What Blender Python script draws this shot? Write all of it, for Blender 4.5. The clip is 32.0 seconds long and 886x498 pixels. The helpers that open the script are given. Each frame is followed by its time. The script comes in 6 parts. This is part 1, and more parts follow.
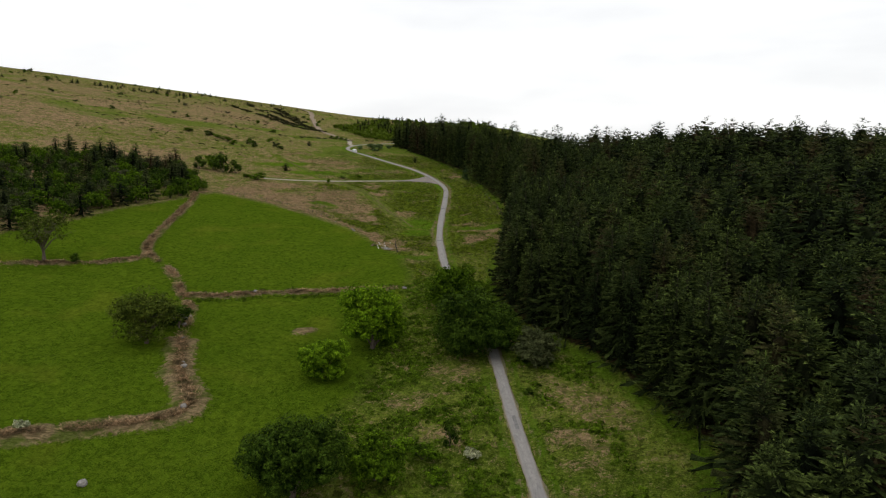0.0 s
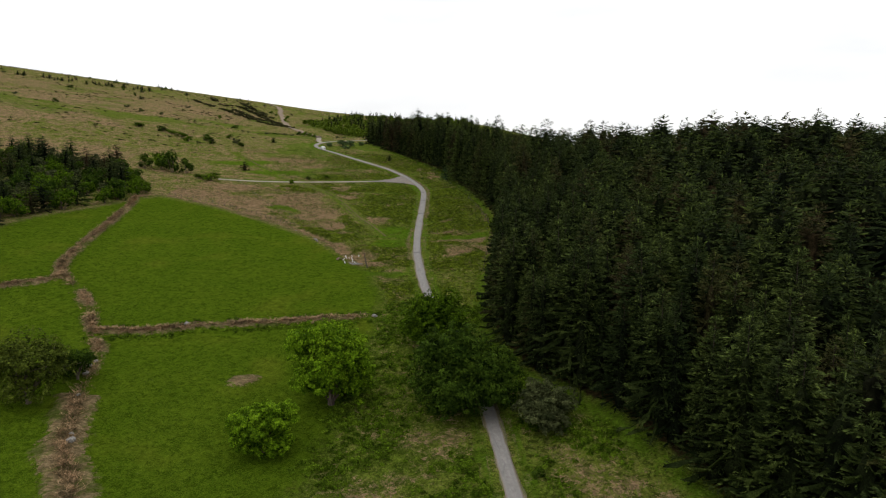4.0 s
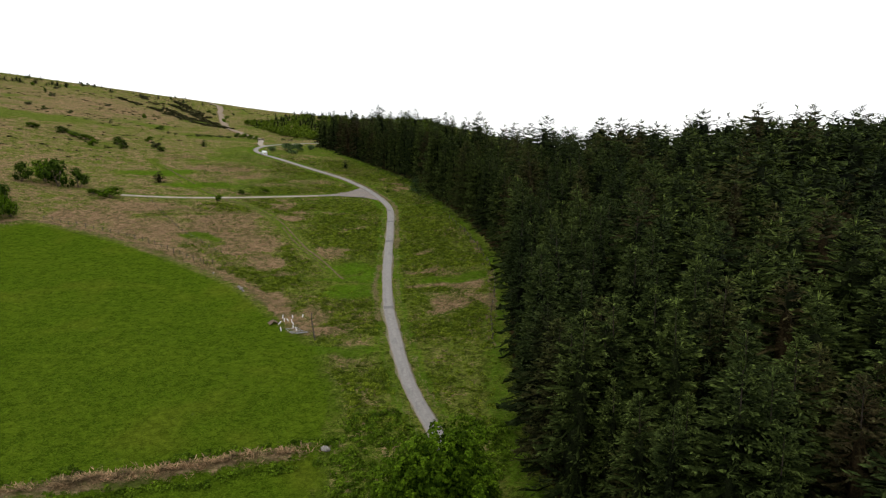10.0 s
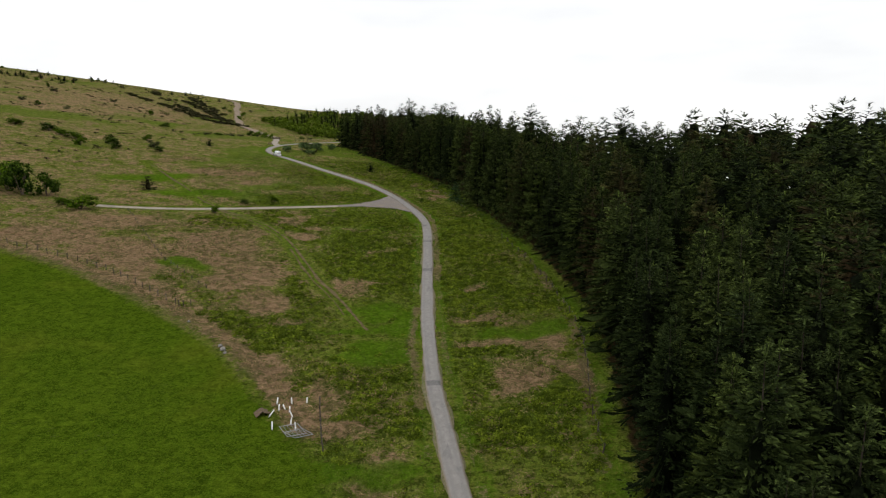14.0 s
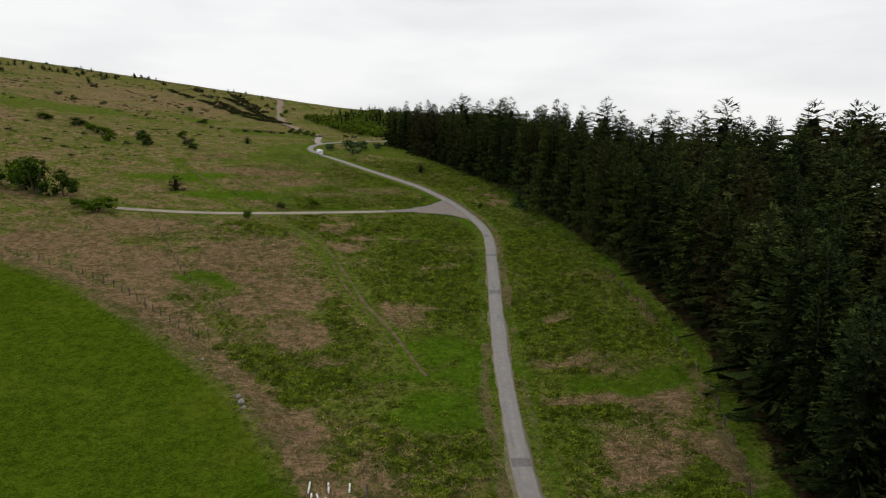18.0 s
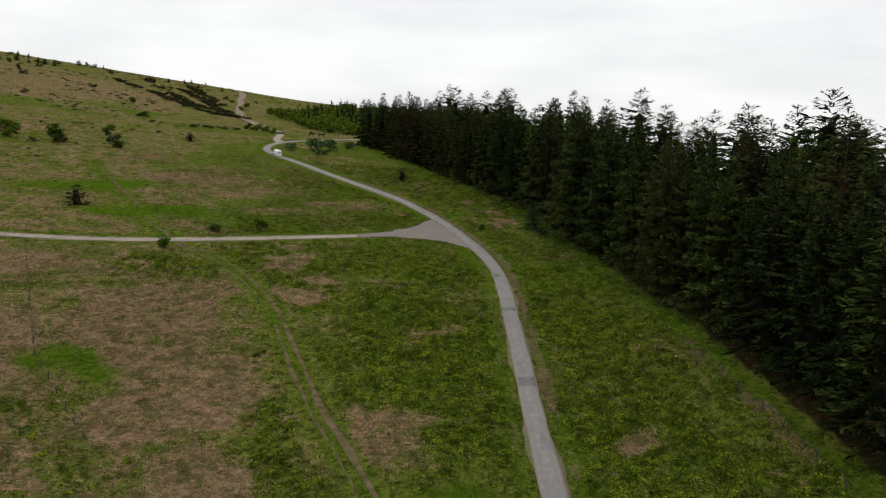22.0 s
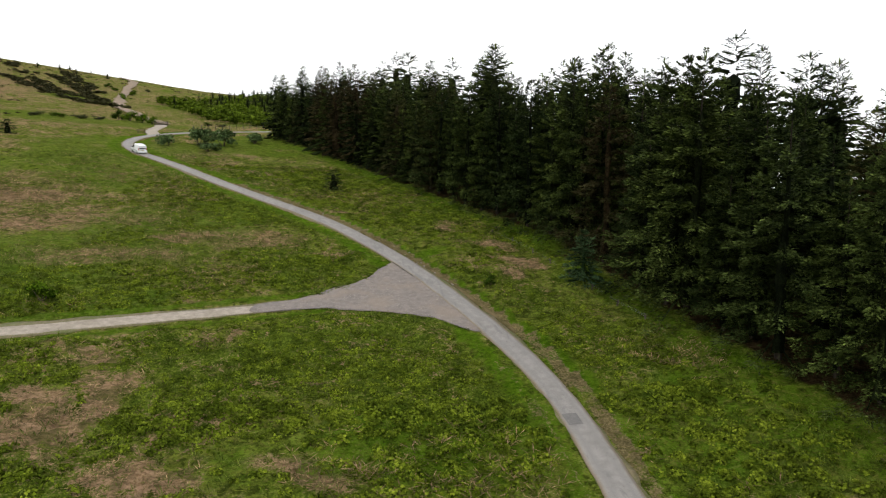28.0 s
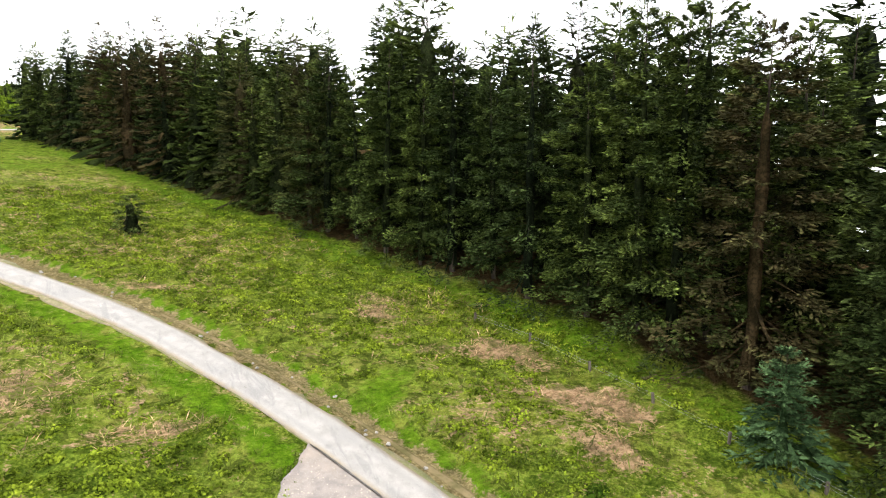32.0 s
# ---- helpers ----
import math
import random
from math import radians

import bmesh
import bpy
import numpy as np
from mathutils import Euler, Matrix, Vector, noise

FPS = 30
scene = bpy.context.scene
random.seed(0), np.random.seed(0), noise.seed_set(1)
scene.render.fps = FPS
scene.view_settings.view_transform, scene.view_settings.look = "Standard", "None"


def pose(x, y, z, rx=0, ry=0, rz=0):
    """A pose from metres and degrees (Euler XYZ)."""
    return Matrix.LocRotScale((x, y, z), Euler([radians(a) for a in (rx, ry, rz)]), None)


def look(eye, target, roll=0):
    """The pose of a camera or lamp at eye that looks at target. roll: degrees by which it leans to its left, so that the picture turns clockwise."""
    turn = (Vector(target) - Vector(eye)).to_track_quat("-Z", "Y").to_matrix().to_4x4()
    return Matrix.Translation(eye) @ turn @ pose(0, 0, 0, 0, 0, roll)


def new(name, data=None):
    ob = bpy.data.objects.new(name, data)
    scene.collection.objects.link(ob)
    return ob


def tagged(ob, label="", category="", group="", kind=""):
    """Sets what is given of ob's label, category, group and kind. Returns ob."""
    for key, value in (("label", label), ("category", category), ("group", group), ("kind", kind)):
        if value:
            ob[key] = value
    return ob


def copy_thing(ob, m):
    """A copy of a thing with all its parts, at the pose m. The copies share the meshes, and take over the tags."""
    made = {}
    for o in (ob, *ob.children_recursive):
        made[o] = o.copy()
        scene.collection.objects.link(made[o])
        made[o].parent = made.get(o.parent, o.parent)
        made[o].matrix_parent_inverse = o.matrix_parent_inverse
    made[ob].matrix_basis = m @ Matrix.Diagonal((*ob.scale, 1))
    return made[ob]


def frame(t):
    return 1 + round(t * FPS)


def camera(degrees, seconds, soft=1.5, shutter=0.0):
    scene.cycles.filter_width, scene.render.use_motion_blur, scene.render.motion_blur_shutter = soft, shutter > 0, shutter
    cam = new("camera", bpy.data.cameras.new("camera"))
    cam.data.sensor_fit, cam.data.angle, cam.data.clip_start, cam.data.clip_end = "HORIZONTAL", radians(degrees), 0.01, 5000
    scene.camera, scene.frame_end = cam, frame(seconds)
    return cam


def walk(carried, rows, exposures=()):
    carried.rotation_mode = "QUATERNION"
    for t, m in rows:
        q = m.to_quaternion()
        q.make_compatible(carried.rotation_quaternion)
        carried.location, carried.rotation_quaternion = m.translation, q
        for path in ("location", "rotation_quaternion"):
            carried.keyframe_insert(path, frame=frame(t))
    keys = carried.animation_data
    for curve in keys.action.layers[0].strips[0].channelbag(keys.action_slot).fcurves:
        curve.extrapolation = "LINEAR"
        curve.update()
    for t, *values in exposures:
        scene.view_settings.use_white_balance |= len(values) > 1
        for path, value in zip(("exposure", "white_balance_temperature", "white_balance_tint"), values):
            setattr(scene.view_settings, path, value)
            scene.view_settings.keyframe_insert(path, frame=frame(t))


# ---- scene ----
# the flight: level, along the lane and up the slope
cam = camera(65.3, 32.0, 1.25)
METRES, EYE, TILT, LEAN, TURN = 350.0, 40.0, -8.3, 0.0, 0.0
ROWS = [
    (0.0, 0.0, 0.0, 0.0, -0.0, 0.0, -0.0),
    (0.5, -0.0004, 0.0034, 0.0, -0.37, -0.08, 0.06),
    (1.0, -0.0003, 0.0166, 0.003, -0.09, -0.12, 0.02),
    (1.5, -0.0003, 0.0398, 0.007, -0.21, -0.19, 0.15),
    (2.0, -0.0007, 0.0598, 0.0097, -0.98, -0.18, 0.27),
    (2.5, -0.0007, 0.0706, 0.012, -0.96, -0.16, 0.14),
    (3.0, -0.0008, 0.0726, 0.0104, -2.17, -0.2, 0.31),
    (3.5, -0.0009, 0.0849, 0.0116, -1.92, -0.22, 0.32),
    (5.5, -0.0015, 0.1421, 0.0208, -2.02, -0.18, 0.17),
    (6.0, -0.002, 0.1523, 0.0217, -1.97, -0.23, 0.2),
    (6.5, -0.0023, 0.1706, 0.0254, -2.51, -0.31, 0.3),
    (7.0, -0.0029, 0.1994, 0.0308, -2.44, -0.34, 0.37),
    (7.5, -0.003, 0.2213, 0.034, -2.69, -0.23, 0.22),
    (8.0, -0.0036, 0.2344, 0.0337, -3.13, -0.06, 0.31),
    (8.5, -0.0036, 0.2371, 0.0335, -3.56, -0.02, 0.31),
    (9.0, -0.0048, 0.2461, 0.0353, -3.64, -0.07, 0.46),
    (9.5, -0.0072, 0.2643, 0.0399, -3.79, -0.11, 0.62),
    (10.0, -0.0104, 0.2911, 0.0444, -5.53, -0.11, 1.03),
    (10.5, -0.0132, 0.3102, 0.0472, -7.81, -0.15, 1.39),
    (11.0, -0.0144, 0.3199, 0.048, -12.5, -0.23, 1.93),
    (11.5, -0.0149, 0.3222, 0.0482, -15.17, -0.42, 2.2),
    (12.0, -0.0148, 0.3352, 0.0496, -14.66, -0.44, 2.25),
    (12.5, -0.0153, 0.3565, 0.0527, -10.57, -0.38, 1.85),
    (13.0, -0.0158, 0.3877, 0.057, -9.6, -0.46, 1.89),
    (13.5, -0.0159, 0.412, 0.0612, -6.62, -0.31, 1.37),
    (14.0, -0.0165, 0.4266, 0.0647, -3.53, -0.13, 0.72),
    (14.5, -0.0163, 0.4309, 0.0651, -0.24, 0.05, 0.02),
    (15.0, -0.0173, 0.4374, 0.0638, 0.24, -0.03, -0.03),
    (15.5, -0.0201, 0.4533, 0.0672, 0.75, -0.06, -0.1),
    (17.5, -0.0276, 0.4961, 0.0718, -0.91, 0.13, -0.14),
    (18.0, -0.0279, 0.5031, 0.0731, -0.18, 0.01, -0.16),
    (18.5, -0.0297, 0.5188, 0.0739, -0.03, -0.06, -0.22),
    (19.0, -0.0314, 0.5445, 0.076, 0.45, -0.16, -0.22),
    (19.5, -0.033, 0.5621, 0.0795, -0.13, -0.19, -0.31),
    (20.0, -0.0341, 0.5702, 0.0793, -1.27, -0.12, -0.34),
    (20.5, -0.0341, 0.573, 0.0814, -1.45, -0.17, -0.43),
    (21.0, -0.035, 0.5867, 0.0856, -1.87, -0.12, -0.41),
    (21.5, -0.0365, 0.609, 0.091, -2.11, -0.17, -0.4),
    (22.0, -0.0379, 0.6348, 0.0961, -2.41, -0.19, -0.46),
    (22.5, -0.039, 0.6496, 0.096, -2.62, -0.0, -0.47),
    (23.0, -0.0391, 0.6555, 0.0951, -3.06, 0.01, -0.42),
    (23.5, -0.0396, 0.6607, 0.0947, -3.6, -0.1, 0.01),
    (24.0, -0.0404, 0.6756, 0.0961, -3.66, -0.18, 0.21),
    (24.5, -0.0413, 0.7003, 0.1007, -3.54, -0.27, 0.31),
    (25.0, -0.0428, 0.736, 0.107, -3.58, -0.23, 0.52),
    (25.5, -0.0443, 0.7679, 0.1134, -4.86, -0.18, 0.43),
    (27.5, -0.0456, 0.8149, 0.1164, -8.45, -0.12, 0.81),
    (28.0, -0.0447, 0.8332, 0.1193, -8.38, -0.26, 0.87),
    (28.5, -0.0432, 0.8612, 0.1253, -8.33, -0.26, 1.1),
    (29.0, -0.0415, 0.8948, 0.1304, -9.44, -0.25, 1.28),
    (29.5, -0.0404, 0.9157, 0.133, -11.25, -0.22, 1.48),
    (30.0, -0.0397, 0.9306, 0.133, -13.81, -0.17, 1.78),
    (30.5, -0.0393, 0.9341, 0.1339, -15.26, -0.16, 1.9),
    (31.0, -0.0409, 0.9413, 0.1348, -15.58, -0.22, 2.23),
    (31.5, -0.0437, 0.9572, 0.1381, -17.62, -0.43, 2.52),
    (32.0, -0.0479, 0.9825, 0.1413, -24.14, -0.63, 3.3),
]
walk(cam, [(t, pose(0, 0, EYE, TILT, LEAN, TURN) @ pose(METRES * x, METRES * y, METRES * z, 90 + pitch, roll, yaw)) for t, x, y, z, yaw, pitch, roll in ROWS],
     exposures=[(0.0, -0.27), (6.0, -0.13), (9.0, -0.01), (11.0, -0.06), (12.0, 0.0), (13.5, -0.12), (15.0, -0.44), (18.0, -0.47), (20.0, -0.45), (23.0, -0.36), (25.0, -0.22), (28.0, 0.16), (29.0, 0.47), (30.0, 0.87), (31.3, 1.1), (32.0, 1.67)])

# ---- sky and sun: bright overcast ----
world = bpy.data.worlds.new("overcast_sky")
scene.world = world
world.use_nodes = True
wn, wl = world.node_tree.nodes, world.node_tree.links
wn.clear()
sky = wn.new("ShaderNodeTexSky")
sky.sky_type, sky.sun_disc = "NISHITA", False
sky.sun_elevation, sky.sun_rotation = radians(62), radians(213)
sky.air_density, sky.dust_density = 1.0, 3.0
wgain = wn.new("ShaderNodeVectorMath")
wgain.operation = "SCALE"
wgain.inputs["Scale"].default_value = 0.10
wl.new(sky.outputs[0], wgain.inputs[0])
wcoord = wn.new("ShaderNodeTexCoord")
wmap = wn.new("ShaderNodeMapping")
wmap.inputs["Scale"].default_value = (1.6, 1.6, 7.0)
wl.new(wcoord.outputs["Generated"], wmap.inputs[0])
wnoise = wn.new("ShaderNodeTexNoise")
wnoise.inputs["Scale"].default_value, wnoise.inputs["Detail"].default_value = 1.7, 5.0
wl.new(wmap.outputs[0], wnoise.inputs["Vector"])
wramp = wn.new("ShaderNodeValToRGB")
wramp.color_ramp.elements[0].position, wramp.color_ramp.elements[1].position = 0.28, 0.55
wramp.color_ramp.elements[0].color, wramp.color_ramp.elements[1].color = (1.20, 1.21, 1.23, 1), (1.46, 1.46, 1.45, 1)
wl.new(wnoise.outputs["Fac"], wramp.inputs[0])
wmix = wn.new("ShaderNodeMix")
wmix.data_type = "RGBA"
wmix.inputs[0].default_value = 0.86
wl.new(wgain.outputs[0], wmix.inputs[6])
wl.new(wramp.outputs[0], wmix.inputs[7])
wbg = wn.new("ShaderNodeBackground")
wbg.inputs["Strength"].default_value = 1.0
wl.new(wmix.outputs[2], wbg.inputs[0])
wout = wn.new("ShaderNodeOutputWorld")
wl.new(wbg.outputs[0], wout.inputs[0])
sun = new("sun", bpy.data.lights.new("sun", "SUN"))
sun.data.energy, sun.data.angle, sun.data.color = 0.5, radians(30), (1.0, 0.96, 0.9)
sun.matrix_world = look((0, 0, 200), (45, 70, 40))

# ---- numbers: noise, lines, terrain ----
TAB = np.random.RandomState(7).rand(256, 256)


def vnoise(x, y, size, seed=0):
    """Smooth value noise, 0 to 1, with cells of that many metres."""
    u, v = np.asarray(x, float) / size + 17.3 * seed, np.asarray(y, float) / size + 31.7 * seed
    i, j = np.floor(u).astype(int), np.floor(v).astype(int)
    f, g = u - i, v - j
    f, g = f * f * (3 - 2 * f), g * g * (3 - 2 * g)
    i0, i1, j0, j1 = i % 256, (i + 1) % 256, j % 256, (j + 1) % 256
    return (TAB[i0, j0] * (1 - f) + TAB[i1, j0] * f) * (1 - g) + (TAB[i0, j1] * (1 - f) + TAB[i1, j1] * f) * g


def fbm(x, y, size, seed=0, octaves=4):
    total, amp, norm = 0, 1.0, 0.0
    for k in range(octaves):
        total = total + amp * vnoise(x, y, size / 2 ** k, seed + k)
        norm += amp
        amp *= 0.55
    return total / norm


def sstep(v, a, b):
    t = np.clip((np.asarray(v, float) - a) / (b - a), 0, 1)
    return t * t * (3 - 2 * t)


def pchip(x, xs, ys):
    xs, ys = np.array(xs, float), np.array(ys, float)
    h = np.diff(xs)
    d = np.diff(ys) / h
    m = np.zeros_like(ys)
    m[0], m[-1] = d[0], d[-1]
    for i in range(1, len(xs) - 1):
        m[i] = 0 if d[i - 1] * d[i] <= 0 else 2 * d[i - 1] * d[i] / (d[i - 1] + d[i])
    x = np.clip(x, xs[0], xs[-1])
    i = np.clip(np.searchsorted(xs, x) - 1, 0, len(xs) - 2)
    t = (x - xs[i]) / h[i]
    return ys[i] * (1 + 2 * t) * (1 - t) ** 2 + m[i] * h[i] * t * (1 - t) ** 2 + ys[i + 1] * t * t * (3 - 2 * t) + m[i + 1] * h[i] * t * t * (t - 1)


def softplus(v, w):
    return w * np.logaddexp(0, v / w)


def smooth_line(points, step=1.0):
    """A Catmull-Rom curve through points, one vertex every step metres."""
    p = np.array(points, float)
    p = np.vstack([2 * p[0] - p[1], p, 2 * p[-1] - p[-2]])
    out = []
    for i in range(1, len(p) - 2):
        n = max(2, int(np.linalg.norm(p[i + 1] - p[i]) / step))
        for k in range(n):
            t = k / n
            out.append(0.5 * (2 * p[i] + (p[i + 1] - p[i - 1]) * t + (2 * p[i - 1] - 5 * p[i] + 4 * p[i + 1] - p[i + 2]) * t * t + (3 * p[i] - p[i - 1] - 3 * p[i + 1] + p[i + 2]) * t ** 3))
    out.append(p[-2])
    return np.array(out)


def line_distance(x, y, line, reach=40.0):
    """Distance to a line; beyond reach it is only a bound."""
    x, y = np.asarray(x, float), np.asarray(y, float)
    best = np.full(x.shape, reach)
    for k in range(0, len(line) - 1, 16):
        bit = line[k:k + 17]
        lo, hi = bit.min(0) - reach, bit.max(0) + reach
        idx = np.nonzero((x > lo[0]) & (x < hi[0]) & (y > lo[1]) & (y < hi[1]))[0]
        if len(idx) == 0:
            continue
        px, py, b = x[idx], y[idx], best[idx]
        for a, c in zip(bit[:-1], bit[1:]):
            d = c - a
            t = np.clip(((px - a[0]) * d[0] + (py - a[1]) * d[1]) / max(d @ d, 1e-9), 0, 1)
            b = np.minimum(b, np.hypot(px - a[0] - t * d[0], py - a[1] - t * d[1]))
        best[idx] = b
    return best


def inside(x, y, poly):
    x, y = np.asarray(x, float), np.asarray(y, float)
    res = np.zeros(x.shape, bool)
    for (x0, y0), (x1, y1) in zip(poly, np.roll(poly, -1, 0)):
        if y0 != y1:
            res ^= ((y0 > y) != (y1 > y)) & (x < (x1 - x0) * (y - y0) / (y1 - y0) + x0)
    return res


PROFILE_Y = [-900, -300, -60, 60, 130, 190, 240, 300, 340, 380, 430, 480, 545, 670, 800, 1000, 1600, 4000]
PROFILE_Z = [-95, -62, -34, -17.5, -7.6, 0.2, 6.0, 13.0, 18.8, 24.6, 32.5, 38.5, 43.5, 55, 69, 80, 82, 60]


def terrain(x, y):
    """The smooth hillside: a slope along y, the moor hill to the west, the forest bank to the east."""
    x, y = np.asarray(x, float), np.asarray(y, float)
    h = pchip(y, PROFILE_Y, PROFILE_Z)
    h = h + 0.06 * softplus(-15 - x, 8) + 0.12 * softplus(-110 - x, 15) 
    crest = 45 + 110 / (1 + np.exp(np.clip((y - 325) / 12, -50, 50)))
    h = h + 0.13 * softplus(x - 12, 6) - 0.42 * softplus(x - crest, 10)
    cap = 90.5 + 0.115 * (-158 - np.clip(x, -700, 120))
    return cap - softplus(cap - h, 5)


LANE = smooth_line([(26, -40), (23, 0), (19, 45), (15.6, 80), (14.4, 97), (13.1, 114), (11.9, 134), (11, 150), (8.6, 170), (5.2, 190), (1.8, 207), (0.5, 217.7), (-0.5, 233), (-1.2, 248), (-1.2, 264), (-0.6, 284),
                    (0.2, 303), (0.9, 320), (1.5, 336), (1.0, 347), (-0.7, 356), (-2.9, 364.5), (-5.4, 372.7), (-7.4, 378.2), (-9.9, 384.2), (-12.7, 389.9), (-16.6, 396.8), (-22, 404), (-28.2, 411.2), (-36.2, 420.8), (-46, 434), (-53, 442.8), (-58.3, 450),
                    (-62.6, 460), (-63.2, 473), (-60, 486), (-53.5, 500), (-40, 521), (-20, 548), (5, 575)])
SPUR = smooth_line([(-19.5, 365.9), (-22, 365), (-27, 363.4), (-41.2, 358.9), (-60, 353), (-73, 350.4), (-90, 348.9)])
STUB = smooth_line([(-61.5, 480), (-65.5, 492), (-67.5, 505), (-69.5, 522)])
HILL_TRACK = smooth_line([(-69.5, 522), (-80, 545), (-93, 572), (-104, 598), (-114, 633), (-124, 678), (-134, 718), (-140, 748), (-148, 780), (-163, 815), (-175, 850)], 4.0)
RUT_PATH = smooth_line([(-9.5, 262), (-14, 272), (-18.5, 284.8), (-23.2, 295), (-26.3, 303.3), (-30.2, 314.4), (-35.1, 326), (-41.2, 336.8), (-48.6, 345.8), (-55, 350.7), (-64.5, 361.2), (-73.6, 376.4), (-85.6, 393.9), (-100, 415)])
FIELD_EDGE = smooth_line([(-106, 304), (-101.5, 307.5), (-86, 301.5), (-74.5, 295), (-58, 281.8), (-43.3, 267.8), (-34.2, 257), (-27.6, 246.5), (-22, 236.5), (-17, 228.5), (-13.2, 216), (-10.5, 203), (-10.5, 191), (-12, 171), (-12.4, 156), (-16.3, 133.5), (-20, 120), (-22.5, 106), (-27, 95), (-34, 70), (-40, 0)])
BANK_A = smooth_line([(-66.5, 176.5), (-55.3, 178.2), (-49.6, 181), (-42.7, 183.5), (-33.7, 185.5), (-25.3, 187.8), (-18.1, 190.2), (-11.5, 191)])
BANK_B = smooth_line([(-107.5, 301), (-104.5, 285), (-102, 268), (-96.5, 228), (-91, 211), (-79, 196.5), (-69.5, 179.5), (-62.8, 167), (-58, 150.5), (-53, 134), (-48, 125.5), (-46.5, 119.5), (-50, 115.5), (-55.5, 113.2), (-63, 110.5)])
BANK_C = smooth_line([(-89.5, 207), (-98.7, 198), (-110, 193), (-121.4, 188), (-150, 176)])
BANK_D = smooth_line([(-67.5, 109.5), (-72, 107.5), (-79, 104.5), (-90, 101)])
BANK_TOP = smooth_line([(-137, 211), (-134.4, 225.8), (-127.4, 241), (-124, 259), (-113.2, 285), (-106.4, 300), (-100, 309), (-86, 303.5), (-74.5, 297), (-58, 283.5), (-43.3, 269.8), (-34.2, 259.4), (-27.6, 249)])
FOREST_EDGE = smooth_line([(30, -30), (30, 35), (33, 70), (37.5, 90), (40.5, 104), (36, 121), (31, 138), (25, 150), (17.5, 163), (14, 180), (14, 193), (15.3, 207), (17.5, 223), (21.5, 245), (24.6, 264), (25, 288), (23.4, 311), (20.2, 332), (17.8, 347), (15.2, 361), (13.5, 374), (11.2, 387), (6.5, 399), (1, 410), (-5.6, 424), (-16, 449), (-27, 475), (-35.5, 497)], 2.0)
WOOD_POLY = np.array([(-139, 213), (-129, 241), (-126, 260), (-115, 287), (-109, 302), (-116, 328), (-122, 345), (-170, 345), (-215, 300), (-190, 215)])


APRON_EDGE = np.array([(-9.4, 380.2), (-11.2, 377.0), (-12.5, 374.2), (-15.5, 371.0), (-20.0, 367.4), (-24.0, 365.6), (-24.3, 363.2), (-18.3, 364.6), (-10.4, 363.3), (-6.8, 362.0), (-3.2, 358.4), (-1.4, 359.5), (-2.8, 364.8), (-5.2, 372.5), (-7.3, 378.5)])


def lane_gap(x, y):
    """Distance to the nearest lane, spur or stub."""
    return np.minimum(np.minimum(line_distance(x, y, LANE, 12), line_distance(x, y, SPUR, 12)), line_distance(x, y, STUB, 12))


def ellipses(x, y, spots):
    """Soft cover, 0 to 1, of ragged spots (x, y, half length, half width, degrees)."""
    x, y = np.asarray(x, float), np.asarray(y, float)
    wx_, wy_ = x + 9 * (fbm(x, y, 9, 81, 3) - 0.5), y + 9 * (fbm(x, y, 9, 91, 3) - 0.5)
    out = np.zeros(np.shape(x))
    for cx, cy, a, b, deg in spots:
        c, s = math.cos(radians(deg)), math.sin(radians(deg))
        u, v = ((wx_ - cx) * c + (wy_ - cy) * s) / a, (-(wx_ - cx) * s + (wy_ - cy) * c) / b
        out = np.maximum(out, 1 - sstep(np.sqrt(u * u + v * v), 0.35, 1.45))
    return np.clip(out * (0.55 + 0.9 * fbm(x, y, 4, 95, 3)), 0, 1)


DRY_UPPER = [(-48, 314, 24, 13, 115), (-66, 306, 20, 11, 150), (-85, 318, 22, 10, 165), (-38, 297, 12, 9, 30), (-16.5, 290, 6.5, 4.2, 10), (-33, 281, 9, 6, 120), (-58, 288, 15, 7, 140), (-31.7, 346, 2.0, 5.5, 0), (-17, 336, 4.5, 2.0, 0), (-28.5, 336, 4, 2.4, 0), (-37, 345, 2.5, 2, 0), (-80, 335, 16, 8, 10), (-45, 326, 9, 7, 100), (-30, 329, 5.5, 3.5, 20), (-9.5, 318.6, 3.6, 1.8, 0), (-34.6, 341, 4, 3, 0), (-16.5, 295, 7, 2.5, 5)]
DRY_MIDDLE = [(-17, 242, 4, 6, 20), (-19.5, 236, 3.5, 4.5, 0), (-13, 234, 5, 3, 10), (-26, 252, 6, 3, 120), (10, 290, 4, 2.5, 0), (16, 262, 4, 9, 10), (9, 273, 6, 2.0, 0), (8, 261.5, 6, 2.2, 5), (18.5, 248, 2.0, 8, 8), (-17.5, 236, 3, 5, 10), (-24, 272, 4, 2.5, 20), (12, 248, 4, 7, 0), (-9, 225, 3, 5, 10)]
DRY_LOWER = [(-31, 156, 4.5, 2.6, 0), (28, 122, 6, 12, 30), (22, 108, 5, 9, 20), (-4, 128, 8, 5, 40), (2, 140, 6, 7, 0), (-2, 114, 6, 4, 0), (-25.5, 131, 3, 1.5, 0), (3, 160, 4, 8, 10), (16, 95, 6, 5, 0)]
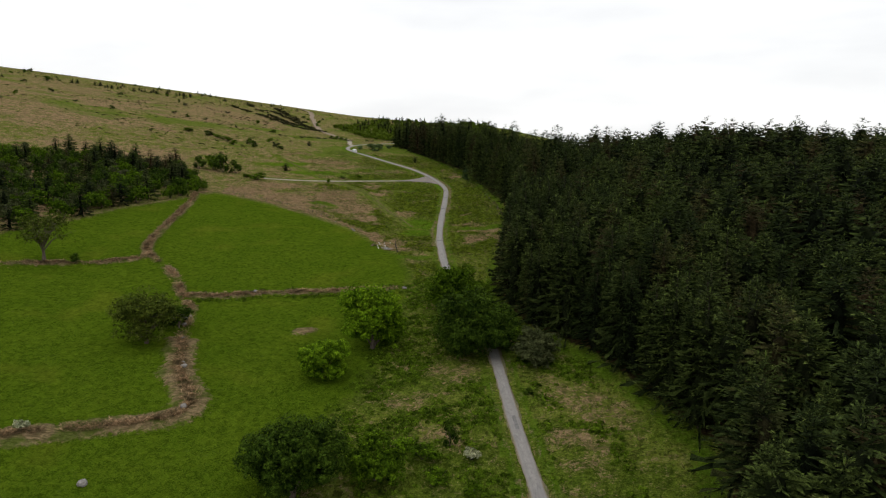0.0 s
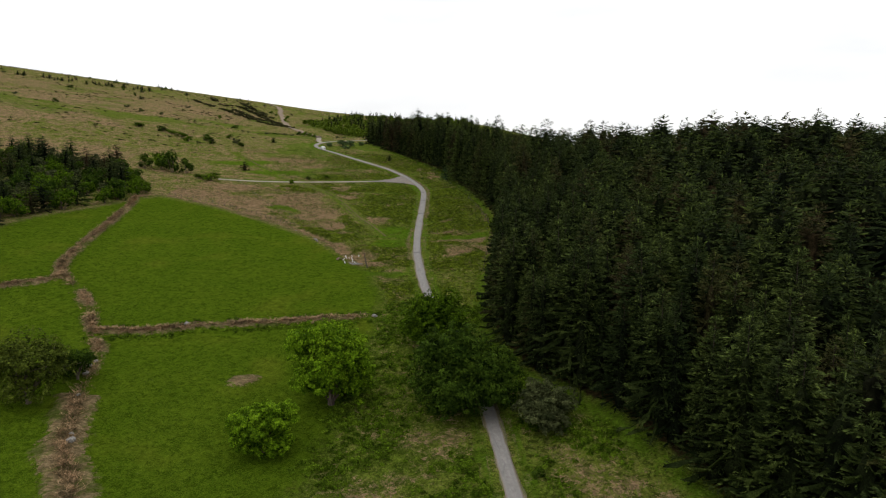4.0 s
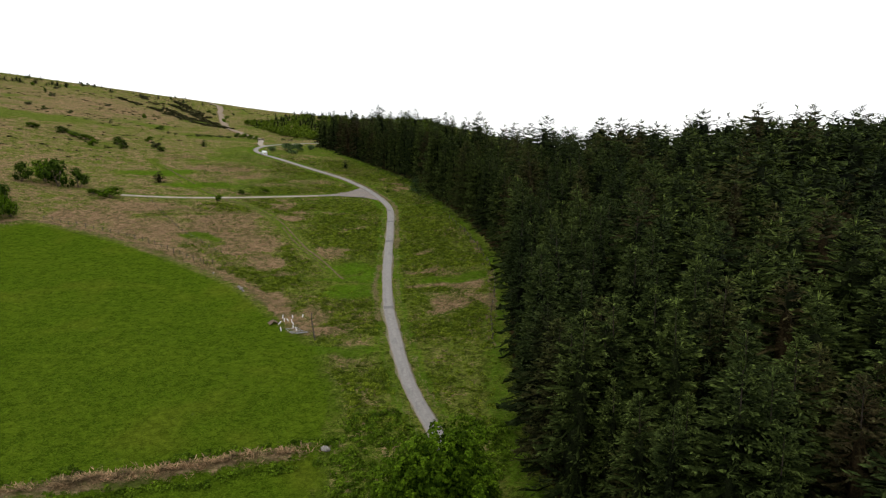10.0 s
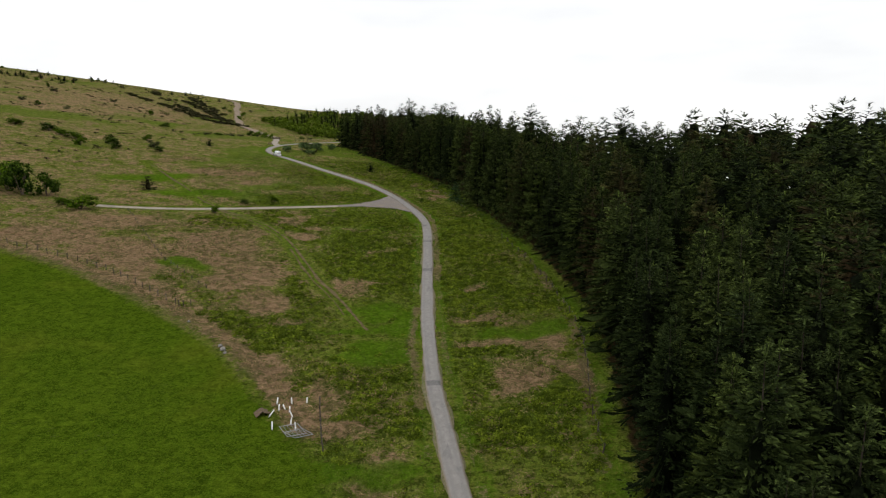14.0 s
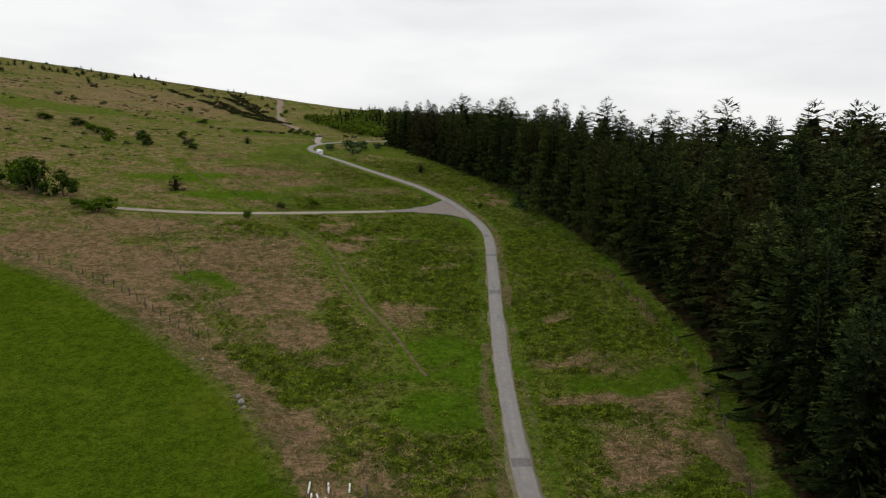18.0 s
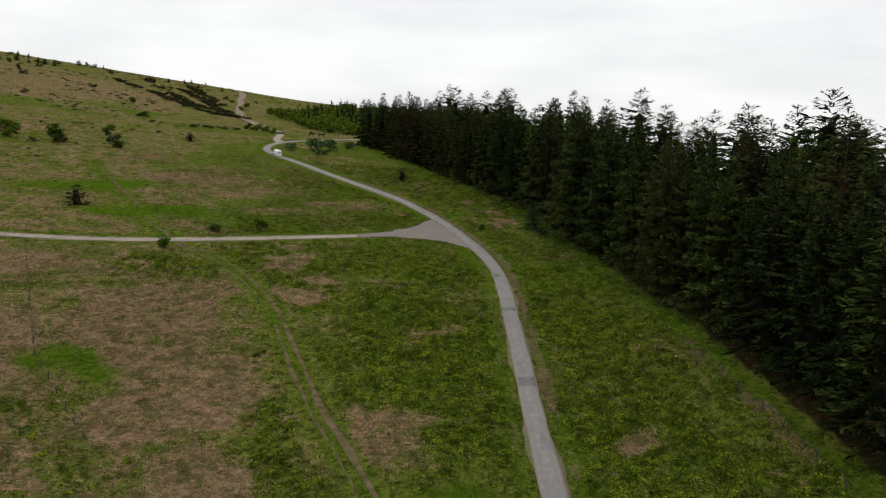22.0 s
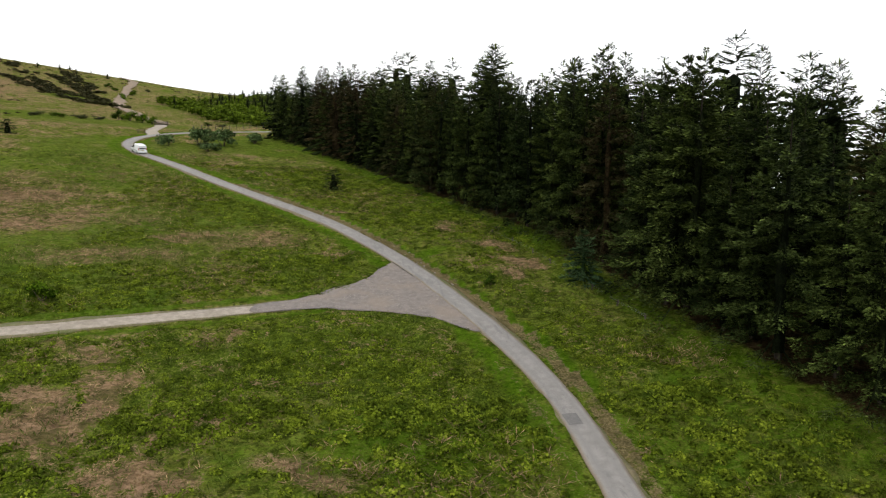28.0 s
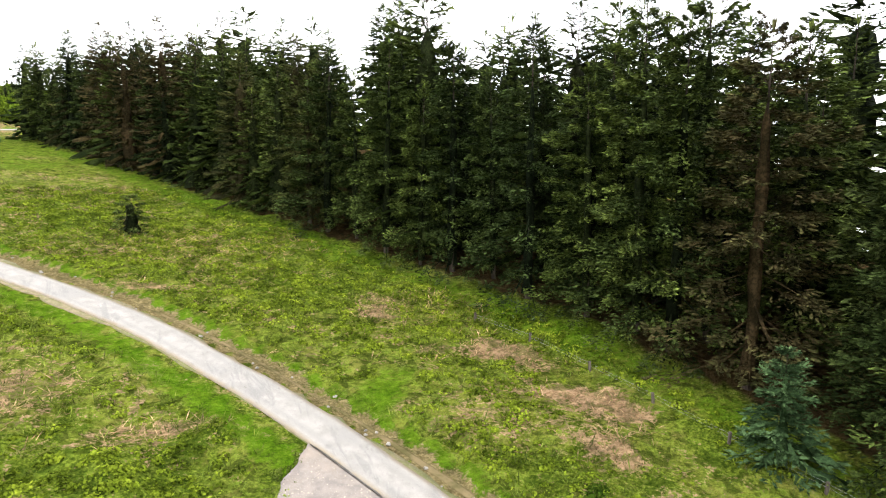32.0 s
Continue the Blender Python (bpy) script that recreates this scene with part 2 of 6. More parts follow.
DRY_FAR = [(-0.4, 397.5, 3.0, 1.3, -50), (3.2, 388.7, 4.0, 1.4, -40), (-4, 384.5, 2.4, 1.8, 0), (-2.2, 381, 2.2, 1.4, 0), (5.8, 379.5, 4.5, 1.3, -50), (0, 387, 3, 1.1, -40), (5, 374, 3.4, 1.1, -50), (-17.4, 404, 3, 1.5, 0), (-30, 388, 9, 5, 0), (-50, 395, 14, 6, 10), (-70, 405, 18, 7, 0), (-17, 384, 4, 1.6, 20), (-45, 380, 12, 4, 0), (-34, 353, 2, 2.4, 0)]
FERN = [(-12, 315, 10, 22, 8), (-16, 300, 7, 8, 0), (11, 318, 8, 20, 5), (10, 280, 9, 12, 0), (-12, 246, 8, 10, 15), (11, 254, 8, 8, 0), (-28, 270, 9, 9, 40), (-8, 345, 8, 10, 0), (-25, 352, 10, 7, 0), (6, 352, 8, 10, 20), (-20, 380, 9, 8, 0), (-14, 222, 4, 9, 10)]
LUSH = [(-9, 277, 10, 6.5, 145), (-12, 225, 8, 3, 0), (-6, 268, 4, 8, 20), (-53, 303, 7, 4, 160), (-8, 268, 13, 3, 0), (14, 266, 12, 3, 0), (-2, 384, 3, 5, -30), (-10, 258, 6, 6, 0), (-70, 372, 14, 5, 0), (-9, 225, 5, 2.5, 10), (-90, 390, 16, 6, 20)]

# ---- materials ----
class Nodes:
    """A short way to wire a node material."""

    def __init__(self, name, rough=0.9, spec=0.2):
        self.mat = bpy.data.materials.new(name)
        self.mat.use_nodes = True
        self.n, self.l = self.mat.node_tree.nodes, self.mat.node_tree.links
        self.bsdf = self.n["Principled BSDF"]
        self.bsdf.inputs["Roughness"].default_value = rough
        self.bsdf.inputs["Specular IOR Level"].default_value = spec
        self.geo = self.n.new("ShaderNodeNewGeometry")

    def put(self, value, socket):
        if hasattr(value, "links"):
            self.l.new(value, socket)
        elif isinstance(value, tuple) and len(value) == 3:
            socket.default_value = (*value, 1)
        else:
            socket.default_value = value

    def noise(self, scale, detail=4.0, rough=0.55, stretch=None, warp=0.0):
        node = self.n.new("ShaderNodeTexNoise")
        node.inputs["Scale"].default_value, node.inputs["Detail"].default_value, node.inputs["Roughness"].default_value = scale, detail, rough
        node.inputs["Distortion"].default_value = warp
        if stretch:
            mp = self.n.new("ShaderNodeMapping")
            mp.inputs["Scale"].default_value = stretch
            self.l.new(self.geo.outputs["Position"], mp.inputs[0])
            self.l.new(mp.outputs[0], node.inputs["Vector"])
        else:
            self.l.new(self.geo.outputs["Position"], node.inputs["Vector"])
        return node.outputs["Fac"]

    def attr(self, name):
        node = self.n.new("ShaderNodeAttribute")
        node.attribute_name = name
        return node.outputs["Fac"]

    def math(self, op, a, b=0.0, c=None):
        node = self.n.new("ShaderNodeMath")
        node.operation = op
        self.put(a, node.inputs[0]), self.put(b, node.inputs[1])
        if c is not None:
            self.put(c, node.inputs[2])
        return node.outputs[0]

    def span(self, v, a, b, lo=0.0, hi=1.0):
        node = self.n.new("ShaderNodeMapRange")
        node.interpolation_type = "SMOOTHSTEP"
        self.put(v, node.inputs[0])
        for k, val in zip((1, 2, 3, 4), (a, b, lo, hi)):
            node.inputs[k].default_value = val
        return node.outputs[0]

    def mix(self, fac, a, b, blend="MIX"):
        node = self.n.new("ShaderNodeMix")
        node.data_type, node.blend_type = "RGBA", blend
        self.put(fac, node.inputs[0]), self.put(a, node.inputs[6]), self.put(b, node.inputs[7])
        return node.outputs[2]

    def island(self):
        return self.geo.outputs["Random Per Island"]

    def object_random(self):
        return self.n.new("ShaderNodeObjectInfo").outputs["Random"]

    def done(self, colour, bump=None, strength=0.3, distance=0.05, rough=None):
        self.put(colour, self.bsdf.inputs["Base Color"])
        if bump is not None:
            b = self.n.new("ShaderNodeBump")
            b.inputs["Strength"].default_value, b.inputs["Distance"].default_value = strength, distance
            self.l.new(bump, b.inputs["Height"])
            self.l.new(b.outputs[0], self.bsdf.inputs["Normal"])
        if rough is not None:
            self.put(rough, self.bsdf.inputs["Roughness"])
        return self.mat


def ground_material():
    m = Nodes("hillside_ground", 1.0, 0.0)
    big, mid, fine, grit = m.noise(0.035, 5), m.noise(0.22, 6, 0.62), m.noise(1.5, 5, 0.65), m.noise(6.0, 4, 0.7)
    streak = m.noise(1.0, 4, 0.6, (0.7, 2.6, 1.0))
    wob = m.math("SUBTRACT", m.math("ADD", m.math("ADD", m.math("MULTIPLY", mid, 1.0), m.math("MULTIPLY", fine, 1.1)), m.math("MULTIPLY", grit, 0.7)), 1.4)
    wob2 = m.math("SUBTRACT", m.math("ADD", m.math("MULTIPLY", m.noise(0.30, 5, 0.6, None, 0.6), 1.2), m.math("MULTIPLY", m.noise(2.2, 4, 0.7), 1.0)), 1.1)
    moor = m.mix(m.span(mid, 0.40, 0.60), (0.0800, 0.1040, 0.0140), (0.1300, 0.1460, 0.0240))
    moor = m.mix(m.span(fine, 0.42, 0.60), moor, (0.0980, 0.1500, 0.0160))
    moor = m.mix(m.span(grit, 0.42, 0.60, 0.0, 0.75), moor, (0.1520, 0.1850, 0.0290))
    moor = m.mix(m.span(m.noise(3.2, 4, 0.75), 0.49, 0.60, 0.0, 0.6), moor, (0.0340, 0.0480, 0.0075))
    # dark blotches: shade between the clumps, painted at random
    moor = m.mix(m.span(m.noise(0.85, 4, 0.6, None, 0.8), 0.51, 0.57, 0.0, 0.8), moor, (0.0330, 0.0450, 0.0075))
    moor = m.mix(m.span(m.noise(1.15, 4, 0.6, None, 0.8), 0.54, 0.62, 0.0, 0.6), moor, (0.1480, 0.1500, 0.0340))
    fernc = m.mix(m.span(fine, 0.40, 0.60), (0.0330, 0.0560, 0.0060), (0.0780, 0.1180, 0.0130))
    fernc = m.mix(m.span(grit, 0.42, 0.62, 0.0, 0.8), fernc, (0.1370, 0.1750, 0.0211))
    # the same painted shade among the ferns
    fernc = m.mix(m.span(m.noise(0.75, 4, 0.65, None, 0.8), 0.48, 0.56, 0.0, 0.6), fernc, (0.0200, 0.0380, 0.0045))
    moor = m.mix(m.span(m.math("MULTIPLY_ADD", wob2, 1.6, m.attr("fern")), 0.35, 0.65, 0.0, 0.9), moor, fernc)
    dead = m.mix(m.span(streak, 0.38, 0.62), (0.1600, 0.0960, 0.0560), (0.2950, 0.1860, 0.1180))
    dead = m.mix(m.span(grit, 0.40, 0.62, 0.0, 0.6), dead, (0.3600, 0.2420, 0.1560))
    dead = m.mix(m.span(m.noise(2.6, 4, 0.7), 0.52, 0.66, 0.0, 0.8), dead, (0.0750, 0.0693, 0.0241))
    dead = m.mix(m.span(m.noise(0.55, 4, 0.65, None, 0.6), 0.50, 0.58, 0.0, 0.65), dead, (0.0620, 0.0700, 0.0170))
    dryf = m.span(m.math("MULTIPLY_ADD", wob, 1.9, m.attr("dry")), 0.32, 0.62, 0.0, 0.92)
    col = m.mix(dryf, moor, dead)
    lush = m.mix(m.span(fine, 0.35, 0.7), (0.0430, 0.1000, 0.0040), (0.0800, 0.1400, 0.0075))
    col = m.mix(m.span(m.math("ADD", m.attr("lush"), m.math("MULTIPLY", wob, 1.3)), 0.40, 0.85, 0.0, 0.85), col, lush)
    lawn = m.mix(m.span(m.noise(0.10, 4, 0.6), 0.35, 0.65), (0.0480, 0.0870, 0.0046), (0.0680, 0.1070, 0.0066))
    lawn = m.mix(m.span(m.noise(0.55, 5, 0.7, None, 0.5), 0.46, 0.56, 0.0, 0.75), lawn, (0.0290, 0.0560, 0.0032))
    lawn = m.mix(m.span(fine, 0.45, 0.62, 0.0, 0.7), lawn, (0.0400, 0.0760, 0.0042))
    lawn = m.mix(m.span(m.noise(4.5, 4, 0.75), 0.46, 0.58, 0.0, 0.7), lawn, (0.0920, 0.1340, 0.0100))
    lawn = m.mix(m.span(m.noise(0.05, 3, 0.5), 0.55, 0.72, 0.0, 0.5), lawn, (0.0980, 0.1180, 0.0110))
    lawnf = m.span(m.math("ADD", m.attr("lawn"), m.math("MULTIPLY", wob, 3.0)), -0.4, 0.5)
    col = m.mix(lawnf, col, lawn)
    bankc = m.mix(m.span(streak, 0.34, 0.66), (0.1250, 0.0891, 0.0464), (0.2450, 0.1782, 0.1049))
    bankc = m.mix(m.span(m.math("ADD", mid, m.math("MULTIPLY", grit, 0.3)), 0.62, 0.76, 0.0, 0.8), bankc, (0.0535, 0.0850, 0.0087))
    col = m.mix(m.span(m.math("ADD", m.attr("bank"), m.math("MULTIPLY", wob, 1.4)), 0.35, 0.65, 0.0, 0.95), col, bankc)
    soil = m.mix(m.span(grit, 0.4, 0.65), (0.1050, 0.0772, 0.0387), (0.2100, 0.1633, 0.0903))
    col = m.mix(m.span(m.math("ADD", m.attr("soil"), m.math("MULTIPLY", wob, 0.9)), 0.42, 0.62, 0.0, 0.9), col, soil)
    litter = m.mix(m.span(fine, 0.35, 0.65), (0.0280, 0.0198, 0.0095), (0.0550, 0.0376, 0.0172))
    col = m.mix(m.span(m.attr("litter"), 0.3, 0.7), col, litter)
    tuft = m.math("ADD", m.math("MULTIPLY", m.noise(0.9, 5, 0.65, None, 0.9), 0.6), m.math("MULTIPLY", m.noise(3.0, 4, 0.7, (1.0, 1.6, 1.0)), 0.4))
    col = m.mix(1.0, col, m.mix(m.span(tuft, 0.40, 0.60), (0.70, 0.72, 0.68), (1.24, 1.22, 1.20)), "MULTIPLY")
    h = m.math("ADD", m.math("MULTIPLY", fine, 0.6), m.math("MULTIPLY", grit, 0.4))
    return m.done(col, h, 1.0, 0.5)


def lane_material():
    m = Nodes("worn_asphalt", 0.85, 0.3)
    big, mid, grit = m.noise(0.25, 4), m.noise(1.3, 5, 0.6), m.noise(30.0, 3, 0.7)
    col = m.mix(m.span(mid, 0.3, 0.7), (0.188, 0.176, 0.163), (0.258, 0.243, 0.227))
    col = m.mix(m.span(big, 0.52, 0.66, 0.0, 0.7), col, (0.195, 0.186, 0.178))
    col = m.mix(m.math("MULTIPLY", m.attr("worn"), m.span(mid, 0.35, 0.65, 0.10, 0.65)), col, (0.165, 0.158, 0.152))
    col = m.mix(m.span(m.noise(0.8, 4, 0.7, (1.3, 0.22, 1.0), 0.6), 0.55, 0.62, 0.0, 0.55), col, (0.140, 0.134, 0.130))
    col = m.mix(m.span(m.noise(3.5, 5, 0.75, None, 2.0), 0.60, 0.64, 0.0, 0.6), col, (0.110, 0.102, 0.094))
    col = m.mix(m.math("MULTIPLY", m.attr("edge"), m.span(mid, 0.3, 0.6, 0.3, 1.0)), col, (0.185, 0.145, 0.095))
    col = m.mix(m.span(grit, 0.5, 0.75, 0.0, 0.35), col, (0.42, 0.40, 0.37))
    return m.done(col, grit, 0.25, 0.02)


def gravel_material(name, a, b, c):
    m = Nodes(name, 0.92, 0.2)
    big, mid, grit = m.noise(0.3, 4), m.noise(1.6, 5, 0.65), m.noise(18.0, 3, 0.7)
    col = m.mix(m.span(mid, 0.32, 0.68), a, b)
    col = m.mix(m.span(big, 0.45, 0.65, 0.0, 0.6), col, c)
    col = m.mix(m.span(grit, 0.55, 0.75, 0.0, 0.4), col, (0.45, 0.43, 0.40))
    return m.done(col, grit, 0.4, 0.03)


def leaf_material(name, dark, light, tip=None, odd=None, seethrough=0.25, grain=4.0):
    """Foliage: tone by leaf, by whole plant and, where given, lighter tips (young growth with painted light) and a few
    odd brownish plants.
    """
    m = Nodes(name, 0.85, 0.04)
    col = m.mix(m.island(), dark, light)
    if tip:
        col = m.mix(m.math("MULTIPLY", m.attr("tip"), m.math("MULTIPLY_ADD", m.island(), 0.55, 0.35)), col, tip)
    # tip below zero: near-black shade painted on crown core and bough roots
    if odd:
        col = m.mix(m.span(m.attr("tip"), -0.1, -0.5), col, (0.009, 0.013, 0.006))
    if odd:
        own = m.math("FRACT", m.math("ADD", m.object_random(), m.attr("kindred")))
        tint = m.mix(m.span(m.math("FRACT", m.math("MULTIPLY", own, 7.3)), 0.0, 1.0), (0.62, 0.66, 0.70), (1.42, 1.36, 1.10))
        col = m.mix(1.0, col, tint, "MULTIPLY")
        col = m.mix(m.span(own, 0.80, 1.0, 0.0, 0.55), col, odd)
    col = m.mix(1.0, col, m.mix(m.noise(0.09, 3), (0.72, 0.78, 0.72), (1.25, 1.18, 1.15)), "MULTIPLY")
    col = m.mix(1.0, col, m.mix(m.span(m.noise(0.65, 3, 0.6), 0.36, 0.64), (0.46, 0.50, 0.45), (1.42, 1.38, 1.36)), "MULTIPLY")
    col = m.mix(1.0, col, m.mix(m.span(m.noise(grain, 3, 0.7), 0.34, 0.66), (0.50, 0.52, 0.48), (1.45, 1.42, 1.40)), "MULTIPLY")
    mat = m.done(col)
    tl = m.n.new("ShaderNodeBsdfTranslucent")
    m.put(col, tl.inputs[0])
    mx = m.n.new("ShaderNodeMixShader")
    mx.inputs[0].default_value = seethrough
    out = m.n["Material Output"]
    m.l.new(m.bsdf.outputs[0], mx.inputs[1]), m.l.new(tl.outputs[0], mx.inputs[2]), m.l.new(mx.outputs[0], out.inputs[0])
    return mat


def plain_material(name, a, b, scale=3.0, rough=0.8, metal=0.0, spec=0.3, bump=0.2, stretch=None):
    m = Nodes(name, rough, spec)
    m.bsdf.inputs["Metallic"].default_value = metal
    f = m.noise(scale, 5, 0.6, stretch)
    return m.done(m.mix(m.span(f, 0.32, 0.68), a, b), f, bump, 0.02)


GROUND = ground_material()
ASPHALT = lane_material()
GRAVEL = gravel_material("pale_gravel", (0.24, 0.205, 0.165), (0.36, 0.315, 0.26), (0.205, 0.175, 0.135))
APRON = gravel_material("stony_apron", (0.150, 0.132, 0.122), (0.215, 0.186, 0.166), (0.235, 0.190, 0.152))
PATCH = gravel_material("dark_patch", (0.125, 0.120, 0.118), (0.175, 0.168, 0.162), (0.14, 0.132, 0.125))
RUBBLE = gravel_material("broken_edge", (0.060, 0.055, 0.050), (0.110, 0.100, 0.090), (0.085, 0.075, 0.060))
EARTH_GRASS = gravel_material("tan_verge", (0.105, 0.100, 0.045), (0.185, 0.150, 0.090), (0.085, 0.110, 0.025))
RUT_EARTH = plain_material("rut_earth", (0.070, 0.062, 0.026), (0.150, 0.115, 0.062), 0.9, 0.95, 0, 0.0, 0.3)
EARTH = gravel_material("hill_earth", (0.17, 0.125, 0.085), (0.27, 0.20, 0.14), (0.14, 0.11, 0.07))
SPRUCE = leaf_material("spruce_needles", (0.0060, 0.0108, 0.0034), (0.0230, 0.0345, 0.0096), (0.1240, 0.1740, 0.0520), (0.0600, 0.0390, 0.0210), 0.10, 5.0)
SPRUCE_BLUE = leaf_material("young_spruce_needles", (0.0225, 0.0450, 0.0196), (0.0500, 0.0900, 0.0392), (0.1063, 0.1688, 0.0770), None, 0.12)
SPRUCE_BARK = plain_material("spruce_bark", (0.030, 0.023, 0.018), (0.065, 0.052, 0.042), 2.5, 0.95, 0, 0.05, 0.6, (1, 1, 0.2))
BARK = plain_material("bark", (0.060, 0.045, 0.034), (0.125, 0.10, 0.08), 2.5, 0.9, 0, 0.1, 0.6, (1, 1, 0.2))
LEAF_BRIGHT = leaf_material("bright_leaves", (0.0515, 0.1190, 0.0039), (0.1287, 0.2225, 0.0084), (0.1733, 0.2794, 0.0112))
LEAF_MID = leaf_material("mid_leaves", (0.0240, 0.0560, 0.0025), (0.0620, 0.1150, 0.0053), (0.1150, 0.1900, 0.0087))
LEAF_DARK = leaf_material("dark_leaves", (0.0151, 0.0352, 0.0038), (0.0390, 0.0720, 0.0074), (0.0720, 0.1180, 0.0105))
LEAF_SCRUB = leaf_material("scrub_leaves", (0.050, 0.086, 0.0062), (0.100, 0.150, 0.0124), (0.150, 0.200, 0.0186))
LEAF_OLIVE = leaf_material("olive_leaves", (0.045, 0.056, 0.022), (0.085, 0.098, 0.042))
LEAF_PALE = leaf_material("pale_leaves", (0.045, 0.066, 0.0087), (0.085, 0.108, 0.0161))
LEAF_GREY = leaf_material("grey_willow_leaves", (0.0648, 0.1053, 0.0405), (0.1283, 0.1890, 0.0756))
BLOSSOM = leaf_material("white_blossom", (0.22, 0.25, 0.12), (0.55, 0.55, 0.42))
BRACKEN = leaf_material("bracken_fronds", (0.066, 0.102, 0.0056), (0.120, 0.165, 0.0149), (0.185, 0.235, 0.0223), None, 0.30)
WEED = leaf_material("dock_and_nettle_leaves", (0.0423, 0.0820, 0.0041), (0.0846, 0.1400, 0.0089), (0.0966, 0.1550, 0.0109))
STRAW = leaf_material("dead_grass", (0.165, 0.108, 0.060), (0.370, 0.262, 0.165))
SEDGE = leaf_material("coarse_grass", (0.0675, 0.0978, 0.0154), (0.1215, 0.1560, 0.0286))
GORSE = leaf_material("gorse_and_heather", (0.0345, 0.0350, 0.0154), (0.0690, 0.0688, 0.0286))
STONE = plain_material("weathered_stone", (0.13, 0.12, 0.105), (0.30, 0.28, 0.25), 5.0, 0.85, 0, 0.2, 0.8)
POST_WOOD = plain_material("grey_post_wood", (0.045, 0.036, 0.028), (0.120, 0.100, 0.080), 6.0, 0.85, 0, 0.2, 0.4, (1, 1, 0.15))
WIRE = plain_material("fence_wire", (0.20, 0.20, 0.20), (0.30, 0.30, 0.30), 8.0, 0.5, 0.8)
GALV = plain_material("galvanised_steel", (0.24, 0.25, 0.26), (0.40, 0.41, 0.43), 4.0, 0.55, 0.6)
TUBE = plain_material("white_plastic_pipe", (0.62, 0.61, 0.58), (0.80, 0.79, 0.76), 2.0, 0.5)
NETTING = plain_material("brown_netting", (0.07, 0.05, 0.03), (0.16, 0.11, 0.065), 6.0)
PAINT = plain_material("white_van_paint", (0.76, 0.77, 0.78), (0.82, 0.83, 0.84), 0.6, 0.28, 0, 0.5, 0.0)
GLASS = plain_material("dark_window_glass", (0.012, 0.014, 0.016), (0.02, 0.022, 0.025), 0.5, 0.08, 0, 0.6, 0.0)
RUBBER = plain_material("black_rubber", (0.012, 0.012, 0.012), (0.028, 0.028, 0.028), 8.0, 0.8)
TRIM = plain_material("dark_grey_plastic", (0.03, 0.03, 0.032), (0.05, 0.05, 0.052), 5.0, 0.6)
RIM = plain_material("grey_wheel_cover", (0.35, 0.36, 0.37), (0.48, 0.49, 0.5), 5.0, 0.4, 0.5)
RED_LENS = plain_material("red_lamp_lens", (0.35, 0.015, 0.012), (0.45, 0.02, 0.015), 4.0, 0.2)
CLEAR_LENS = plain_material("clear_lamp_lens", (0.6, 0.6, 0.58), (0.75, 0.75, 0.72), 4.0, 0.15)
PLATE = plain_material("yellow_plate", (0.55, 0.40, 0.03), (0.62, 0.46, 0.05), 3.0, 0.5)
PLATE_BAR = plain_material("plate_bar", (0.02, 0.02, 0.02), (0.03, 0.03, 0.03), 3.0, 0.6)


# ---- meshes ----
def mesh_data(name, verts, faces, material=None, attrs=None, smooth=False):
    """A mesh from arrays: verts (n, 3), faces (m, 3) or (m, 4)."""
    verts, faces = np.asarray(verts, np.float32), np.asarray(faces, np.int32)
    me = bpy.data.meshes.new(name)
    n, k = faces.shape
    me.vertices.add(len(verts)), me.loops.add(n * k), me.polygons.add(n)
    me.vertices.foreach_set("co", verts.ravel())
    me.loops.foreach_set("vertex_index", faces.ravel())
    me.polygons.foreach_set("loop_start", np.arange(0, n * k, k, dtype=np.int32))
    me.update(calc_edges=True)
    for key, vals in (attrs or {}).items():
        me.attributes.new(key, "FLOAT", "POINT").data.foreach_set("value", np.asarray(vals, np.float32))
    if smooth:
        me.polygons.foreach_set("use_smooth", np.ones(n, bool))
    if material:
        me.materials.append(material)
    return me


def bm_data(name, bm, material, smooth=False):
    me = bpy.data.meshes.new(name)
    bm.to_mesh(me)
    bm.free()
    if smooth:
        for p in me.polygons:
            p.use_smooth = True
    me.materials.append(material)
    return me


def part(name, data, material=None, parent=None, label=""):
    """One mesh object under a thing or a part; data is a mesh or a bmesh."""
    if isinstance(data, bmesh.types.BMesh):
        data = bm_data(name, data, material)
    ob = new(name, data)
    ob.parent = parent
    if label:
        ob["label"] = label
    return ob


def box_bm(bm, size, at=(0, 0, 0), rot=None, bevel=0.0):
    m = Matrix.Translation(at) @ (rot or Matrix()) @ Matrix.Diagonal((*size, 1))
    made = bmesh.ops.create_cube(bm, size=1, matrix=m)
    if bevel:
        edges = list({e for v in made["verts"] for e in v.link_edges})
        bmesh.ops.bevel(bm, geom=edges, offset=bevel, segments=1, affect="EDGES")
    return bm


def rod_bm(bm, a, b, r0, r1=None, seg=6):
    a, b = Vector(a), Vector(b)
    d = b - a
    m = Matrix.Translation((a + b) / 2) @ d.to_track_quat("Z", "Y").to_matrix().to_4x4()
    bmesh.ops.create_cone(bm, cap_ends=True, segments=seg, radius1=r0, radius2=r0 if r1 is None else r1, depth=d.length, matrix=m)
    return bm


# ---- the ground: one sheet to the horizon ----
def axis(lo, a, b, hi, step, grow=1.12):
    mid = np.arange(a, b + step / 2, step)
    out, s, v = [], step, b
    while v < hi:
        s *= grow
        v += s
        out.append(v)
    back, s, v = [], step, a
    while v > lo:
        s *= grow
        v -= s
        back.append(v)
    return np.array(back[::-1] + list(mid) + out)


